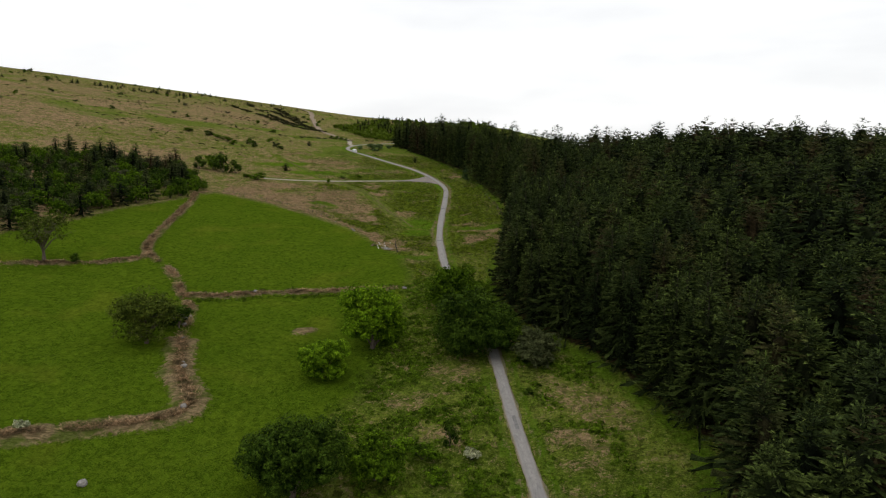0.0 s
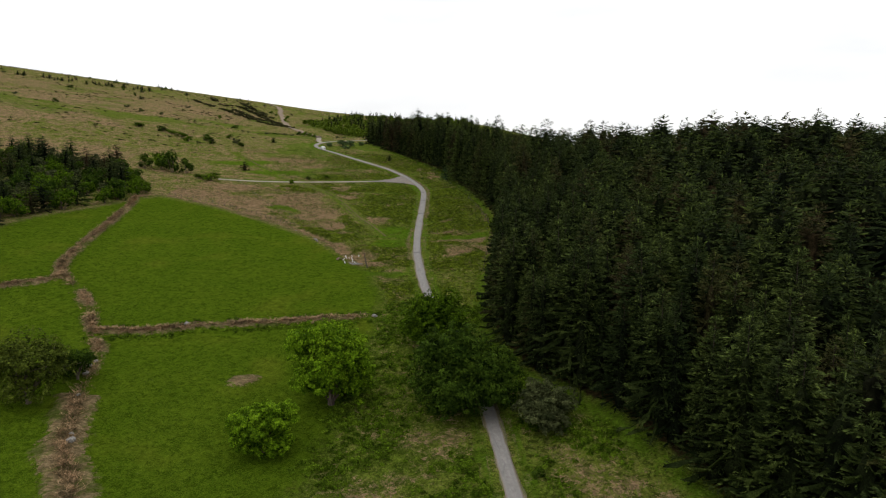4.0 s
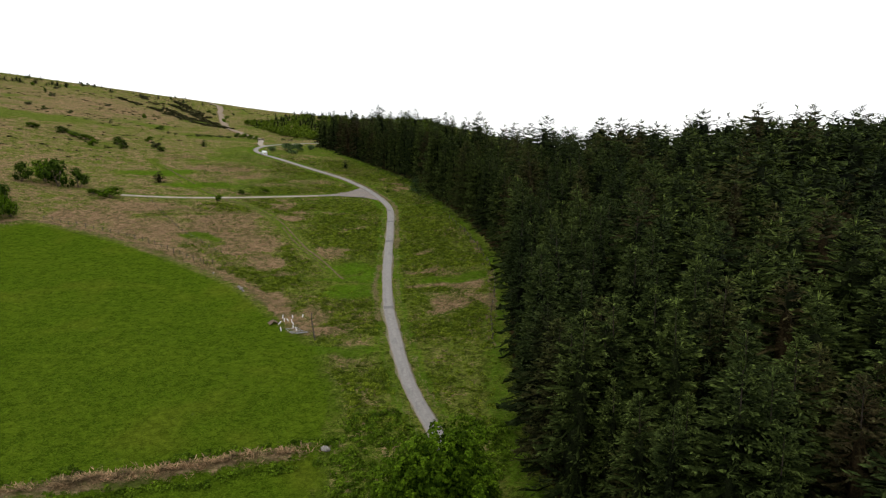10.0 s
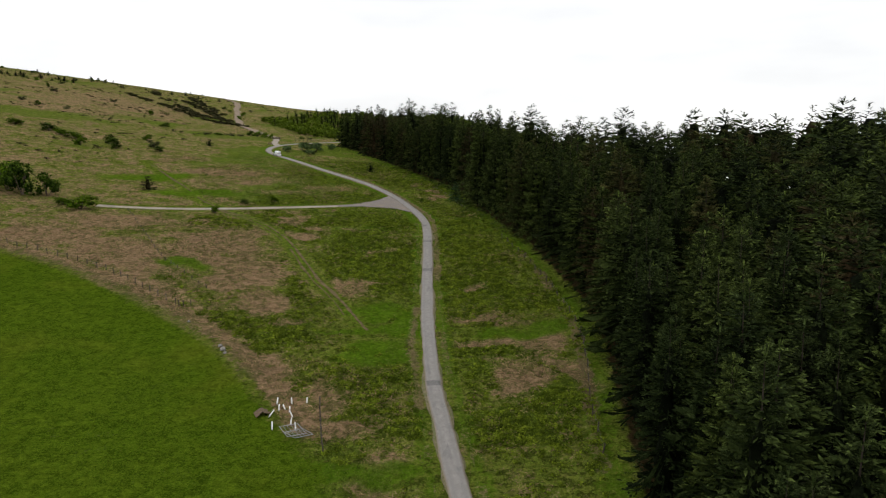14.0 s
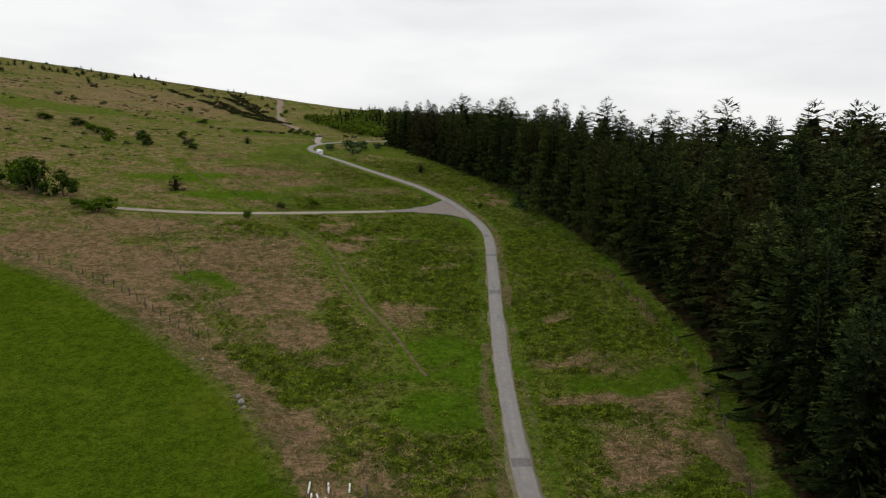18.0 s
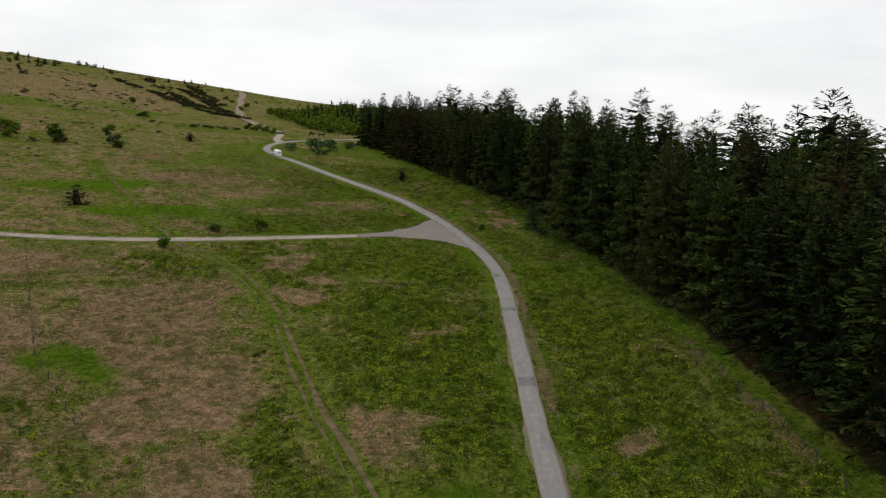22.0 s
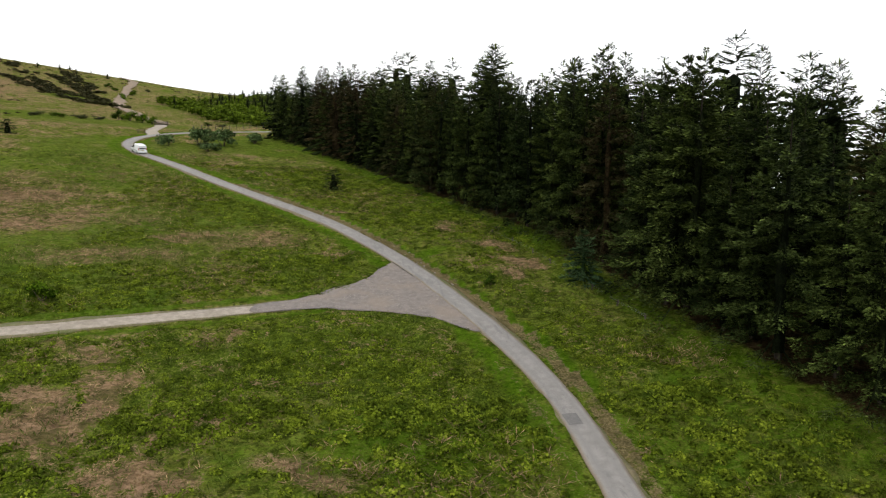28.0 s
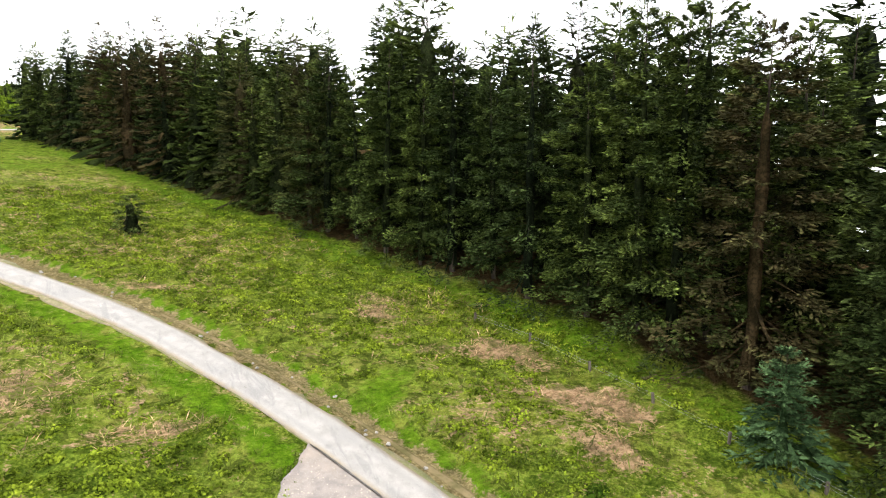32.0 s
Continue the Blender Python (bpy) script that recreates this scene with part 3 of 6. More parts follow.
GX, GY = axis(-2600, -128, 34, 2600, 0.8), axis(-900, 84, 470, 3800, 0.8)
gx, gy = [a.ravel() for a in np.meshgrid(GX, GY)]
d_lane, d_spur, d_stub = line_distance(gx, gy, LANE, 12), line_distance(gx, gy, SPUR, 12), line_distance(gx, gy, STUB, 12)
d_road = np.minimum(np.minimum(d_lane, d_spur), d_stub)
apron_gap = np.where(inside(gx, gy, APRON_EDGE), 0.0, line_distance(gx, gy, np.vstack([APRON_EDGE, APRON_EDGE[:1]]), 12))
d_road = np.minimum(d_road, apron_gap + 0.8)
d_rut = line_distance(gx, gy, RUT_PATH, 8)
d_bank = np.minimum.reduce([line_distance(gx, gy, b, 12) for b in (BANK_A, BANK_B, BANK_C, BANK_D)])
d_top = line_distance(gx, gy, BANK_TOP, 12)
FIELD_POLY = np.vstack([FIELD_EDGE, [(-300, 0), (-300, 190), (-138, 208)], BANK_TOP[:int(len(BANK_TOP) * 0.47)]])
FOREST_POLY = np.vstack([FOREST_EDGE, [(20, 480), (60, 420), (70, 350), (260, 330), (330, 100), (200, -60)]])


def field_depth(x, y):
    d = np.minimum(line_distance(x, y, FIELD_EDGE, 12), line_distance(x, y, BANK_TOP[:int(len(BANK_TOP) * 0.47)], 12))
    return np.where(inside(x, y, FIELD_POLY), d, -d)


in_forest = inside(gx, gy, FOREST_POLY)
d_forest = line_distance(gx, gy, FOREST_EDGE, 30)
lawn_d = field_depth(gx, gy)
lawn = np.clip(lawn_d, -4, 4) * np.where(gy < 175, 0.45, 1.0)
dry = np.maximum.reduce([ellipses(gx, gy, s) for s in (DRY_UPPER, DRY_MIDDLE, DRY_LOWER, DRY_FAR)])
hill_dry = sstep(fbm(gx, gy * 1.6, 60, 3), 0.43, 0.55) * sstep(-60 - gx + 0.2 * (gy - 330), 0, 60) * 0.66
hill_dry *= (0.55 + 0.9 * fbm(gx, gy * 2.2, 9, 33, 3)) * (1 - 0.75 * sstep(gy - 0.25 * gx, 690, 790)) * (1 - 0.6 * sstep(-gx, 150, 105))
slope_dry = 0.27 * sstep(-gx, 18, 45) * (gy > 262) * (0.5 + fbm(gx, gy, 16, 35, 3)) + 0.14
dry = np.where(gy < 195, 0.42, np.where(gy > 352, 0.82, 0.88)) * dry
dry = np.maximum(np.maximum(dry, slope_dry), hill_dry)
strip = np.exp(-((line_distance(gx, gy, FIELD_EDGE, 12) - 2.6) / 2.4) ** 2) * (gy > 232) * (lawn_d < 0.3)
dry = np.maximum(dry, 0.95 * strip)
fern_low = 0.62 * (gy < 196) * sstep(fbm(gx, gy, 11, 64, 3), 0.36, 0.5)
fern = np.maximum(0.9 * ellipses(gx, gy, FERN), 0.75 * sstep(fbm(gx, gy, 14, 60, 3), 0.47, 0.60) * (gx > -65) * (gy < 450))
fern = np.maximum(fern, fern_low)
fern = fern * (1 - 0.9 * np.clip(1.3 * dry - 0.25, 0, 1)) * (1 - 0.9 * ellipses(gx, gy, LUSH))
dry = dry * (1 - 0.30 * ellipses(gx, gy, FERN)) * (1 - 0.7 * ellipses(gx, gy, LUSH))
fern = fern * (1 - 0.85 * strip)
lush = np.maximum(ellipses(gx, gy, LUSH), np.where(gy > 345, 1.1, 0.85) * np.exp(-((d_lane - 2.4) / 1.1) ** 2))
lush = np.maximum(lush, 0.8 * np.exp(-((d_spur - 1.9) / 0.9) ** 2))
lush = np.maximum(lush, 0.55 * np.exp(-(d_rut / 1.4) ** 4))
dry = dry * (1 - 0.9 * np.exp(-(d_rut / 1.6) ** 4))
fern = fern * (1 - np.exp(-(d_rut / 2.0) ** 4))
lush = np.maximum(lush, 0.7 * np.exp(-(d_forest / 2.5) ** 2))
lush = np.maximum(lush, 0.62 * sstep(fbm(gx, gy, 30, 11), 0.52, 0.66) * (gy > 330))
bank_w = (1.15 + 1.9 * (gy < 150)) * (0.55 + 0.9 * fbm(gx, gy, 6, 83, 3))
bank = np.exp(-(d_bank / bank_w) ** 4) * np.where((gy > 150) & (gy < 206), 0.30 + 0.75 * sstep(fbm(gx, gy, 9, 84, 3), 0.40, 0.52), 0.95)
bank = np.maximum(bank, 0.95 * ellipses(gx, gy, [(-31.3, 156.4, 4.2, 2.0, 45)]))
top = np.exp(-(d_top / 1.8) ** 2) * (gy > 230)
soil = 0.0 * gx
soil = np.maximum(soil, np.where(gy > 352, 0.36, 0.62) * np.exp(-((d_lane - 1.75) / 0.45) ** 2))
def offset_line(line, off):
    d = np.gradient(line, axis=0)
    d /= np.linalg.norm(d, axis=1)[:, None]
    return line + np.c_[-d[:, 1], d[:, 0]] * off


ditch_line = offset_line(LANE[(LANE[:, 1] > 358) & (LANE[:, 1] < 420)], -2.35)
d_ditch = line_distance(gx, gy, ditch_line, 4)
soil = np.maximum(soil, 0.72 * np.exp(-(d_ditch / 0.3) ** 2))
side = smooth_line([(-3.4, 240), (-3.6, 250), (-4.2, 262), (-3.4, 270), (-2.9, 279)])
soil = np.maximum(soil, 0.66 * np.exp(-(line_distance(gx, gy, side) / 1.2) ** 2))
far_side = offset_line(LANE[(LANE[:, 1] > 296) & (LANE[:, 1] < 362)], -2.3)
soil = np.maximum(soil, 0.62 * np.exp(-(line_distance(gx, gy, far_side, 4) / 0.6) ** 2))
fence_side = FOREST_EDGE[(FOREST_EDGE[:, 1] > 222) & (FOREST_EDGE[:, 1] < 312)] - [0.9, 0]
soil = np.maximum(soil, 0.58 * np.exp(-(line_distance(gx, gy, fence_side, 5) / 0.9) ** 2) * (0.5 + fbm(gx, gy, 8, 39, 2)))
rough_amt = sstep(-lawn_d, -0.5, 2.0) * sstep(d_road, 1.6, 4.0) * (1 - np.exp(-(d_rut / 1.2) ** 2))
gz = terrain(gx, gy) + rough_amt * (0.55 * (fbm(gx, gy, 5.0, 21, 3) - 0.5) + 0.45 * (vnoise(gx, gy, 1.7, 5) - 0.5)) + 0.25 * (fbm(gx, gy, 14, 9, 2) - 0.5) * sstep(d_road, 2, 9)
gz += 1.5 * rough_amt * fern * (fbm(gx, gy, 2.6, 27, 2) - 0.35)
gz += 0.75 * bank * (0.5 + fbm(gx, gy, 3, 13, 2)) + 0.5 * top - 0.28 * np.exp(-(d_ditch / 0.4) ** 2) - 0.10 * np.exp(-((d_rut - 0.75) / 0.4) ** 2)
gz += 0.55 * np.exp(-((d_spur - 4.4) / 1.6) ** 2) * (fbm(gx, gy, 6, 4, 2)) * (gx < -10) * (gy > np.interp(gx, SPUR[::-1, 0], SPUR[::-1, 1]))
gz -= 0.06 * (d_road < 1.6)
gz -= 0.10 * (inside(gx, gy, APRON_EDGE) & (line_distance(gx, gy, np.vstack([APRON_EDGE, APRON_EDGE[:1]]), 12) > 1.0))
nx = len(GX)
q = (np.arange(len(GY) - 1)[:, None] * nx + np.arange(nx - 1)[None, :]).ravel()
ground = new("ground", mesh_data("ground", np.c_[gx, gy, gz], np.c_[q, q + 1, q + nx + 1, q + nx], GROUND,
             dict(lawn=lawn, dry=dry, fern=fern, lush=lush, bank=np.maximum(bank, 0.55 * top), soil=soil, litter=in_forest * sstep(d_forest, 1.0, 4.0)), True))
tagged(ground, "rough green hillside of pasture, bracken and dead grass", "ground", kind="structure")


def height(x, y):
    """The sheet's own height."""
    x, y = np.atleast_1d(np.asarray(x, float)), np.atleast_1d(np.asarray(y, float))
    i, j = np.clip(np.searchsorted(GX, x) - 1, 0, len(GX) - 2), np.clip(np.searchsorted(GY, y) - 1, 0, len(GY) - 2)
    f, g = (x - GX[i]) / (GX[i + 1] - GX[i]), (y - GY[j]) / (GY[j + 1] - GY[j])
    k = j * nx + i
    return (gz[k] * (1 - f) + gz[k + 1] * f) * (1 - g) + (gz[k + nx] * (1 - f) + gz[k + nx + 1] * f) * g


def ground_at(x, y):
    return float(height(x, y)[0])


# ---- lanes ----
def ribbon(name, line, width, lift, material, wobble=0.12, cols=9, seed=1, thick=0.12, crown=0.0, sunk=False):
    """A strip that lies on the ground along a line, with uneven edges."""
    d = np.gradient(line, axis=0)
    d /= np.linalg.norm(d, axis=1)[:, None]
    nrm = np.c_[-d[:, 1], d[:, 0]]
    s = np.r_[0, np.cumsum(np.linalg.norm(np.diff(line, axis=0), axis=1))]
    u = np.linspace(-1, 1, cols)
    wl_ = width / 2 + wobble * 2 * (vnoise(s, s * 0, 1.6, seed) - 0.5) + wobble * 3 * (vnoise(s, s * 0, 9, seed + 3) - 0.5)
    wr_ = width / 2 + wobble * 2 * (vnoise(s, s * 0, 1.6, seed + 5) - 0.5) + wobble * 3 * (vnoise(s, s * 0, 9, seed + 8) - 0.5)
    off = np.where(u[None, :] < 0, u[None, :] * wr_[:, None], u[None, :] * wl_[:, None])
    x, y = line[:, 0, None] + nrm[:, 0, None] * off, line[:, 1, None] + nrm[:, 1, None] * off
    z = terrain(x, y) + lift + crown * (1 - u[None, :] ** 2)
    z = np.maximum(z, height(x.ravel(), y.ravel()).reshape(x.shape) + min(lift * 0.6, 0.02))
    if sunk:
        z = height(x.ravel(), y.ravel()).reshape(x.shape) + lift
    low = np.stack([x[:, [0, -1]], y[:, [0, -1]], z[:, [0, -1]] - thick], -1)
    n = len(line)
    v = np.concatenate([np.stack([x, y, z], -1).reshape(-1, 3), low.reshape(-1, 3)])
    a = (np.arange(n - 1)[:, None] * cols + np.arange(cols - 1)[None, :]).ravel()
    f = [np.c_[a, a + cols, a + cols + 1, a + 1]]
    b, t = n * cols + 2 * np.arange(n - 1), np.arange(n - 1) * cols
    f += [np.c_[t, b, b + 2, t + cols], np.c_[t + cols - 1, t + 2 * cols - 1, b + 3, b + 1]]
    worn = np.exp(-((np.abs(u) - 0.52) / 0.2) ** 2)[None, :] + 0 * x
    edge = sstep(np.abs(u), 0.72, 1.0)[None, :] + 0 * x
    pad = np.zeros(2 * n)
    return new(name, mesh_data(name, v, np.concatenate(f), material, dict(worn=np.r_[worn.ravel(), pad], edge=np.r_[edge.ravel(), pad + 1]), True))


shoulder = ribbon("lane_shoulder", LANE, 2.8, 0.005, EARTH_GRASS, 0.28, 9, 21, 0.1)
tagged(shoulder, "thin tan gravelly grass shoulder beside the lane", "verge", kind="structure")
spur_shoulder = ribbon("track_shoulder", SPUR, 2.6, 0.005, EARTH_GRASS, 0.25, 9, 25, 0.1)
tagged(spur_shoulder, "thin worn grass edge beside the gravel track", "verge", kind="structure")


for k, off in enumerate((-0.62, 0.62)):
    for a, b in ((6, 70), (70, 118), (124, 168)) if k == 0 else ((14, 58), (64, 100)):
        rut = ribbon("wheel_rut", offset_line(RUT_PATH[a:b], off + 0.12 * math.sin(a)), 0.42 if k else 0.6, 0.03, RUT_EARTH, 0.16, 5, 30 + a + k, 0.08, sunk=True)
        tagged(rut, "bare earth wheel rut in the grass path", "rut", "wheel ruts", "structure")
ditch = ribbon("ditch", ditch_line, 0.26, 0.02, RUT_EARTH, 0.12, 5, 44, 0.08, sunk=True)
tagged(ditch, "narrow bare earth ditch beside the lane", "ditch", kind="structure")
lane = ribbon("lane", LANE, 2.4, 0.085, ASPHALT, 0.075, crown=0.03)
tagged(lane, "narrow worn pale asphalt lane winding uphill", "road", kind="structure")
spur = ribbon("gravel_spur", SPUR, 2.0, 0.02, GRAVEL, 0.16, seed=4)
tagged(spur, "pale dusty gravel farm track off the lane", "track", kind="structure")
stub = ribbon("gravel_stub", STUB, 3.0, 0.06, GRAVEL, 0.3, seed=6)
tagged(stub, "short pale gravel turn-off to the hill gate", "track", kind="structure")
hill_track = ribbon("hill_track", HILL_TRACK, 4.2, 0.45, EARTH, 0.7, seed=9)
tagged(hill_track, "eroded bare earth track climbing the hill", "track", kind="structure")


# ---- plants ----
def kites(base, tip, width, lift=None, mid=0.45):
    """Diamond leaves from base to tip (n, 3): four corners, two triangles each."""
    base, tip = np.asarray(base, float), np.asarray(tip, float)
    d = tip - base
    up = np.tile([0, 0, 1.0], (len(d), 1)) if lift is None else lift
    s = np.cross(d, up)
    s /= np.maximum(np.linalg.norm(s, axis=1), 1e-6)[:, None]
    w = np.asarray(width, float).reshape(-1, 1)
    m = base + d * mid
    v = np.stack([base, m + s * w, tip, m - s * w], 1).reshape(-1, 3)
    k = 4 * np.arange(len(d))[:, None]
    return v, np.concatenate([k + [0, 1, 2], k + [0, 2, 3]])


def join(parts):
    vs, fs, ts, n = [], [], [], 0
    for v, f, t in parts:
        vs.append(v), fs.append(f + n), ts.append(t)
        n += len(v)
    return np.concatenate(vs), np.concatenate(fs), np.concatenate(ts)


def spruce_crown(seed, h, r, whorls, boughs, stations, tufts, size, fan=0.2, clear=0.04, ragged=0.25, taper=0.8, core=0.28, young=0.2):
    """Verts, faces and tip tone of a spruce crown: tiers of level boughs, each an arched ragged frond set with small needle tufts."""
    rs = np.random.RandomState(seed)
    rows = []
    ph = 6.28 * rs.rand(3)
    for w in range(whorls):
        f = ((w + rs.rand() * 0.6) / whorls) ** 0.70
        reach = r * (min(1.0, (1 - f) / 0.9) ** taper + 0.03) * (0.86 + 0.28 * rs.rand())
        nb = max(5, int(round(boughs * (0.66 + 0.34 * (1 - f)))))
        for b in range(nb):
            if rs.rand() < 0.05:
                continue
            az = 2.4 * w + 2 * math.pi * (b + rs.rand() * 0.7) / nb
            L = reach * (1 - ragged + 2 * ragged * rs.rand()) * (1 + 0.10 * math.sin(2 * az + ph[0]) + 0.10 * math.sin(3 * az + ph[1] + 7 * f))
            rows.append((f, h * (clear + (0.985 - clear) * min(f + 0.35 * rs.randn() / whorls, 1.0)), az, max(L, 0.16), 0.26 * (rs.rand() - 0.5), rs.rand()))
    R = np.array(rows)

    def at(f, z, az, L, jit, s, u):
        """A place on a frond: s along it, u across it in metres; the sides hang."""
        rise = np.interp(f, [0, 0.4, 0.8, 1], [-0.18, 0.0, 0.28, 0.62]) + jit
        droop = np.interp(f, [0, 0.6, 1], [0.30, 0.28, 0.05])
        zz = z + L * (rise * s - droop * s ** 2 + 0.16 * s ** 4) - 0.55 * np.abs(u)
        return np.stack([L * s * np.cos(az) - u * np.sin(az), L * s * np.sin(az) + u * np.cos(az), zz], -1)

    bits = []
    # the fronds, but for crowns whose tufts alone cover the boughs
    nb = len(R) if fan else 0
    fronds = R if fan else R[:0]
    f, z, az, L, jit, tone = [c[:, None] for c in fronds.T]
    s = np.linspace(0.12, 1.0, stations)[None, :] + 0.05 * (rs.rand(nb, stations) - 0.5)
    wide = np.interp(f, [0, 0.7, 1], [0.9, 1.0, 1.2]) * fan * L * np.clip(1.12 - s, 0.03, 1) ** 0.6 * np.clip(s * 2.0, 0.35, 1) * np.where(np.arange(stations) % 2, 0.50, 1.15)[None, :]
    left, right = wide * (0.7 + 0.6 * rs.rand(nb, stations)), wide * (0.7 + 0.6 * rs.rand(nb, stations))
    lag = 0.10 * rs.rand(nb, stations)
    v = np.stack([at(f, z, az, L, jit, s + lag, left), at(f, z, az, L, jit, s, 0 * s), at(f, z, az, L, jit, s + lag, -right)], 2)
    v[..., 2] += 0.05 * L[..., None] * rs.randn(nb, stations, 3)
    k = (np.arange(nb)[:, None] * stations + np.arange(stations - 1)[None, :]).ravel()[:, None] * 3
    fc = np.concatenate([k + [0, 1, 4], k + [0, 4, 3], k + [1, 2, 5], k + [1, 5, 4]])
    # tone rises outward and upward: sky-lit crown tops painted over new growth
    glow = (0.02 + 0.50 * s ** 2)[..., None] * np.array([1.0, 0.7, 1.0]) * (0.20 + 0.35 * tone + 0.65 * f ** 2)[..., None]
    bits.append((v.reshape(-1, 3), fc, glow.ravel()))
    # needle tufts standing out from the fronds
    if tufts:
        f, z, az, L, jit, tone = np.repeat(R, tufts, axis=0).T
        n = len(f)
        s = (0.26 if fan else 0.40) + (0.74 if fan else 0.60) * rs.rand(n) ** 0.7
        u = (2 * rs.rand(n) - 1) * 0.30 * L * np.clip(1.08 - s, 0.03, 1) ** 0.6
        base = at(f, z, az, L, jit, s, u) + np.c_[0 * s, 0 * s, 0.04 * L * rs.randn(n)]
        ang = az + np.sign(u) * (0.2 + 0.8 * rs.rand(n))
        sl = size * (0.55 + 0.9 * rs.rand(n) ** 1.5) * np.clip(L / 1.8, 0.5, 1.0)
        tip = base + np.c_[np.cos(ang) * sl, np.sin(ang) * sl, sl * (0.35 - 0.75 * rs.rand(n))]
        v, fc = kites(base, tip, sl * (0.13 + 0.08 * rs.rand(n)), np.c_[0.6 * rs.randn(n), 0.6 * rs.randn(n), np.ones(n)], 0.5)
        # same painted top light; young lifts the tone of the whole crown
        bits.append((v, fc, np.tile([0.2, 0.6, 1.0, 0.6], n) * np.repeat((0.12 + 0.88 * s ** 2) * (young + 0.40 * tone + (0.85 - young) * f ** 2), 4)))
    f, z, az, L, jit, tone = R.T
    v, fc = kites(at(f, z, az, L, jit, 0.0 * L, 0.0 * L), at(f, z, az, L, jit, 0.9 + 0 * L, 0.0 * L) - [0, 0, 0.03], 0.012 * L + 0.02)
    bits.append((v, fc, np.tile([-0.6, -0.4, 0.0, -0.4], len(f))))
    # dense inner twigs round the stem as one core, painted near-black for shade
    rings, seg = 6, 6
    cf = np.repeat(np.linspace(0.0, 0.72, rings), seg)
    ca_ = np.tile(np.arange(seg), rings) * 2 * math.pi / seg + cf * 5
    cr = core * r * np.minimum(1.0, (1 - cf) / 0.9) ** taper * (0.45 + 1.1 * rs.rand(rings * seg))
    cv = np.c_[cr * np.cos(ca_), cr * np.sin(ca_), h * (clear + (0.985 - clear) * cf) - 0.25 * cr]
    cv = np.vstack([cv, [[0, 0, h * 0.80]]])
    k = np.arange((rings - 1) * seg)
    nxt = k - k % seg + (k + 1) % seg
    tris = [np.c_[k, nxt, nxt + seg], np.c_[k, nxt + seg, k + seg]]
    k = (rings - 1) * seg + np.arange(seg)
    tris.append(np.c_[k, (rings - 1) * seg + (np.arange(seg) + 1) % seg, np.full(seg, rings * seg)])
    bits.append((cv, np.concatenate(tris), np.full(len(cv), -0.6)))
    top = np.array([[0, 0, h * 0.95]] * 5)
    a = np.arange(5) * 1.26
    v, fc = kites(top, top + np.c_[np.cos(a) * 0.16, np.sin(a) * 0.16, 0 * a + h * 0.05], [0.07] * 5)
    bits.append((v, fc, np.ones(20)))
    return join(bits)


def trunk_bm(h, r, lean=0.0, seg=7, top=0.12):
    bm = bmesh.new()
    for k in range(4):
        a, b = k / 4, (k + 1) / 4
        rod_bm(bm, (lean * a * a, 0, h * a - (0.4 if k == 0 else 0)), (lean * b * b, 0, h * b), r * (1 - (1 - top) * a) * (1.25 if k == 0 else 1), r * (1 - (1 - top) * b), seg)
    return bm


def crown_envelope(rs, h, w, trunk, lumps):
    """Lump centres and radii of a broad crown."""
    cs = []
    for k in range(lumps):
        a, e = 2.4 * k + rs.rand(), rs.rand()
        rr = w * 0.5 * (0.74 * math.sqrt(rs.rand()) + 0.06)
        z = trunk + (h - trunk) * (0.15 + 0.64 * e * (1 - 0.5 * (rr / (w * 0.5)) ** 2))
        size = w * (0.17 + 0.10 * rs.rand())
        rr = min(rr, max(0.0, w * 0.5 - size * 0.85))
        cs.append((rr * math.cos(a), rr * math.sin(a), min(z, h - size * 0.8), size))
    return np.array(cs)


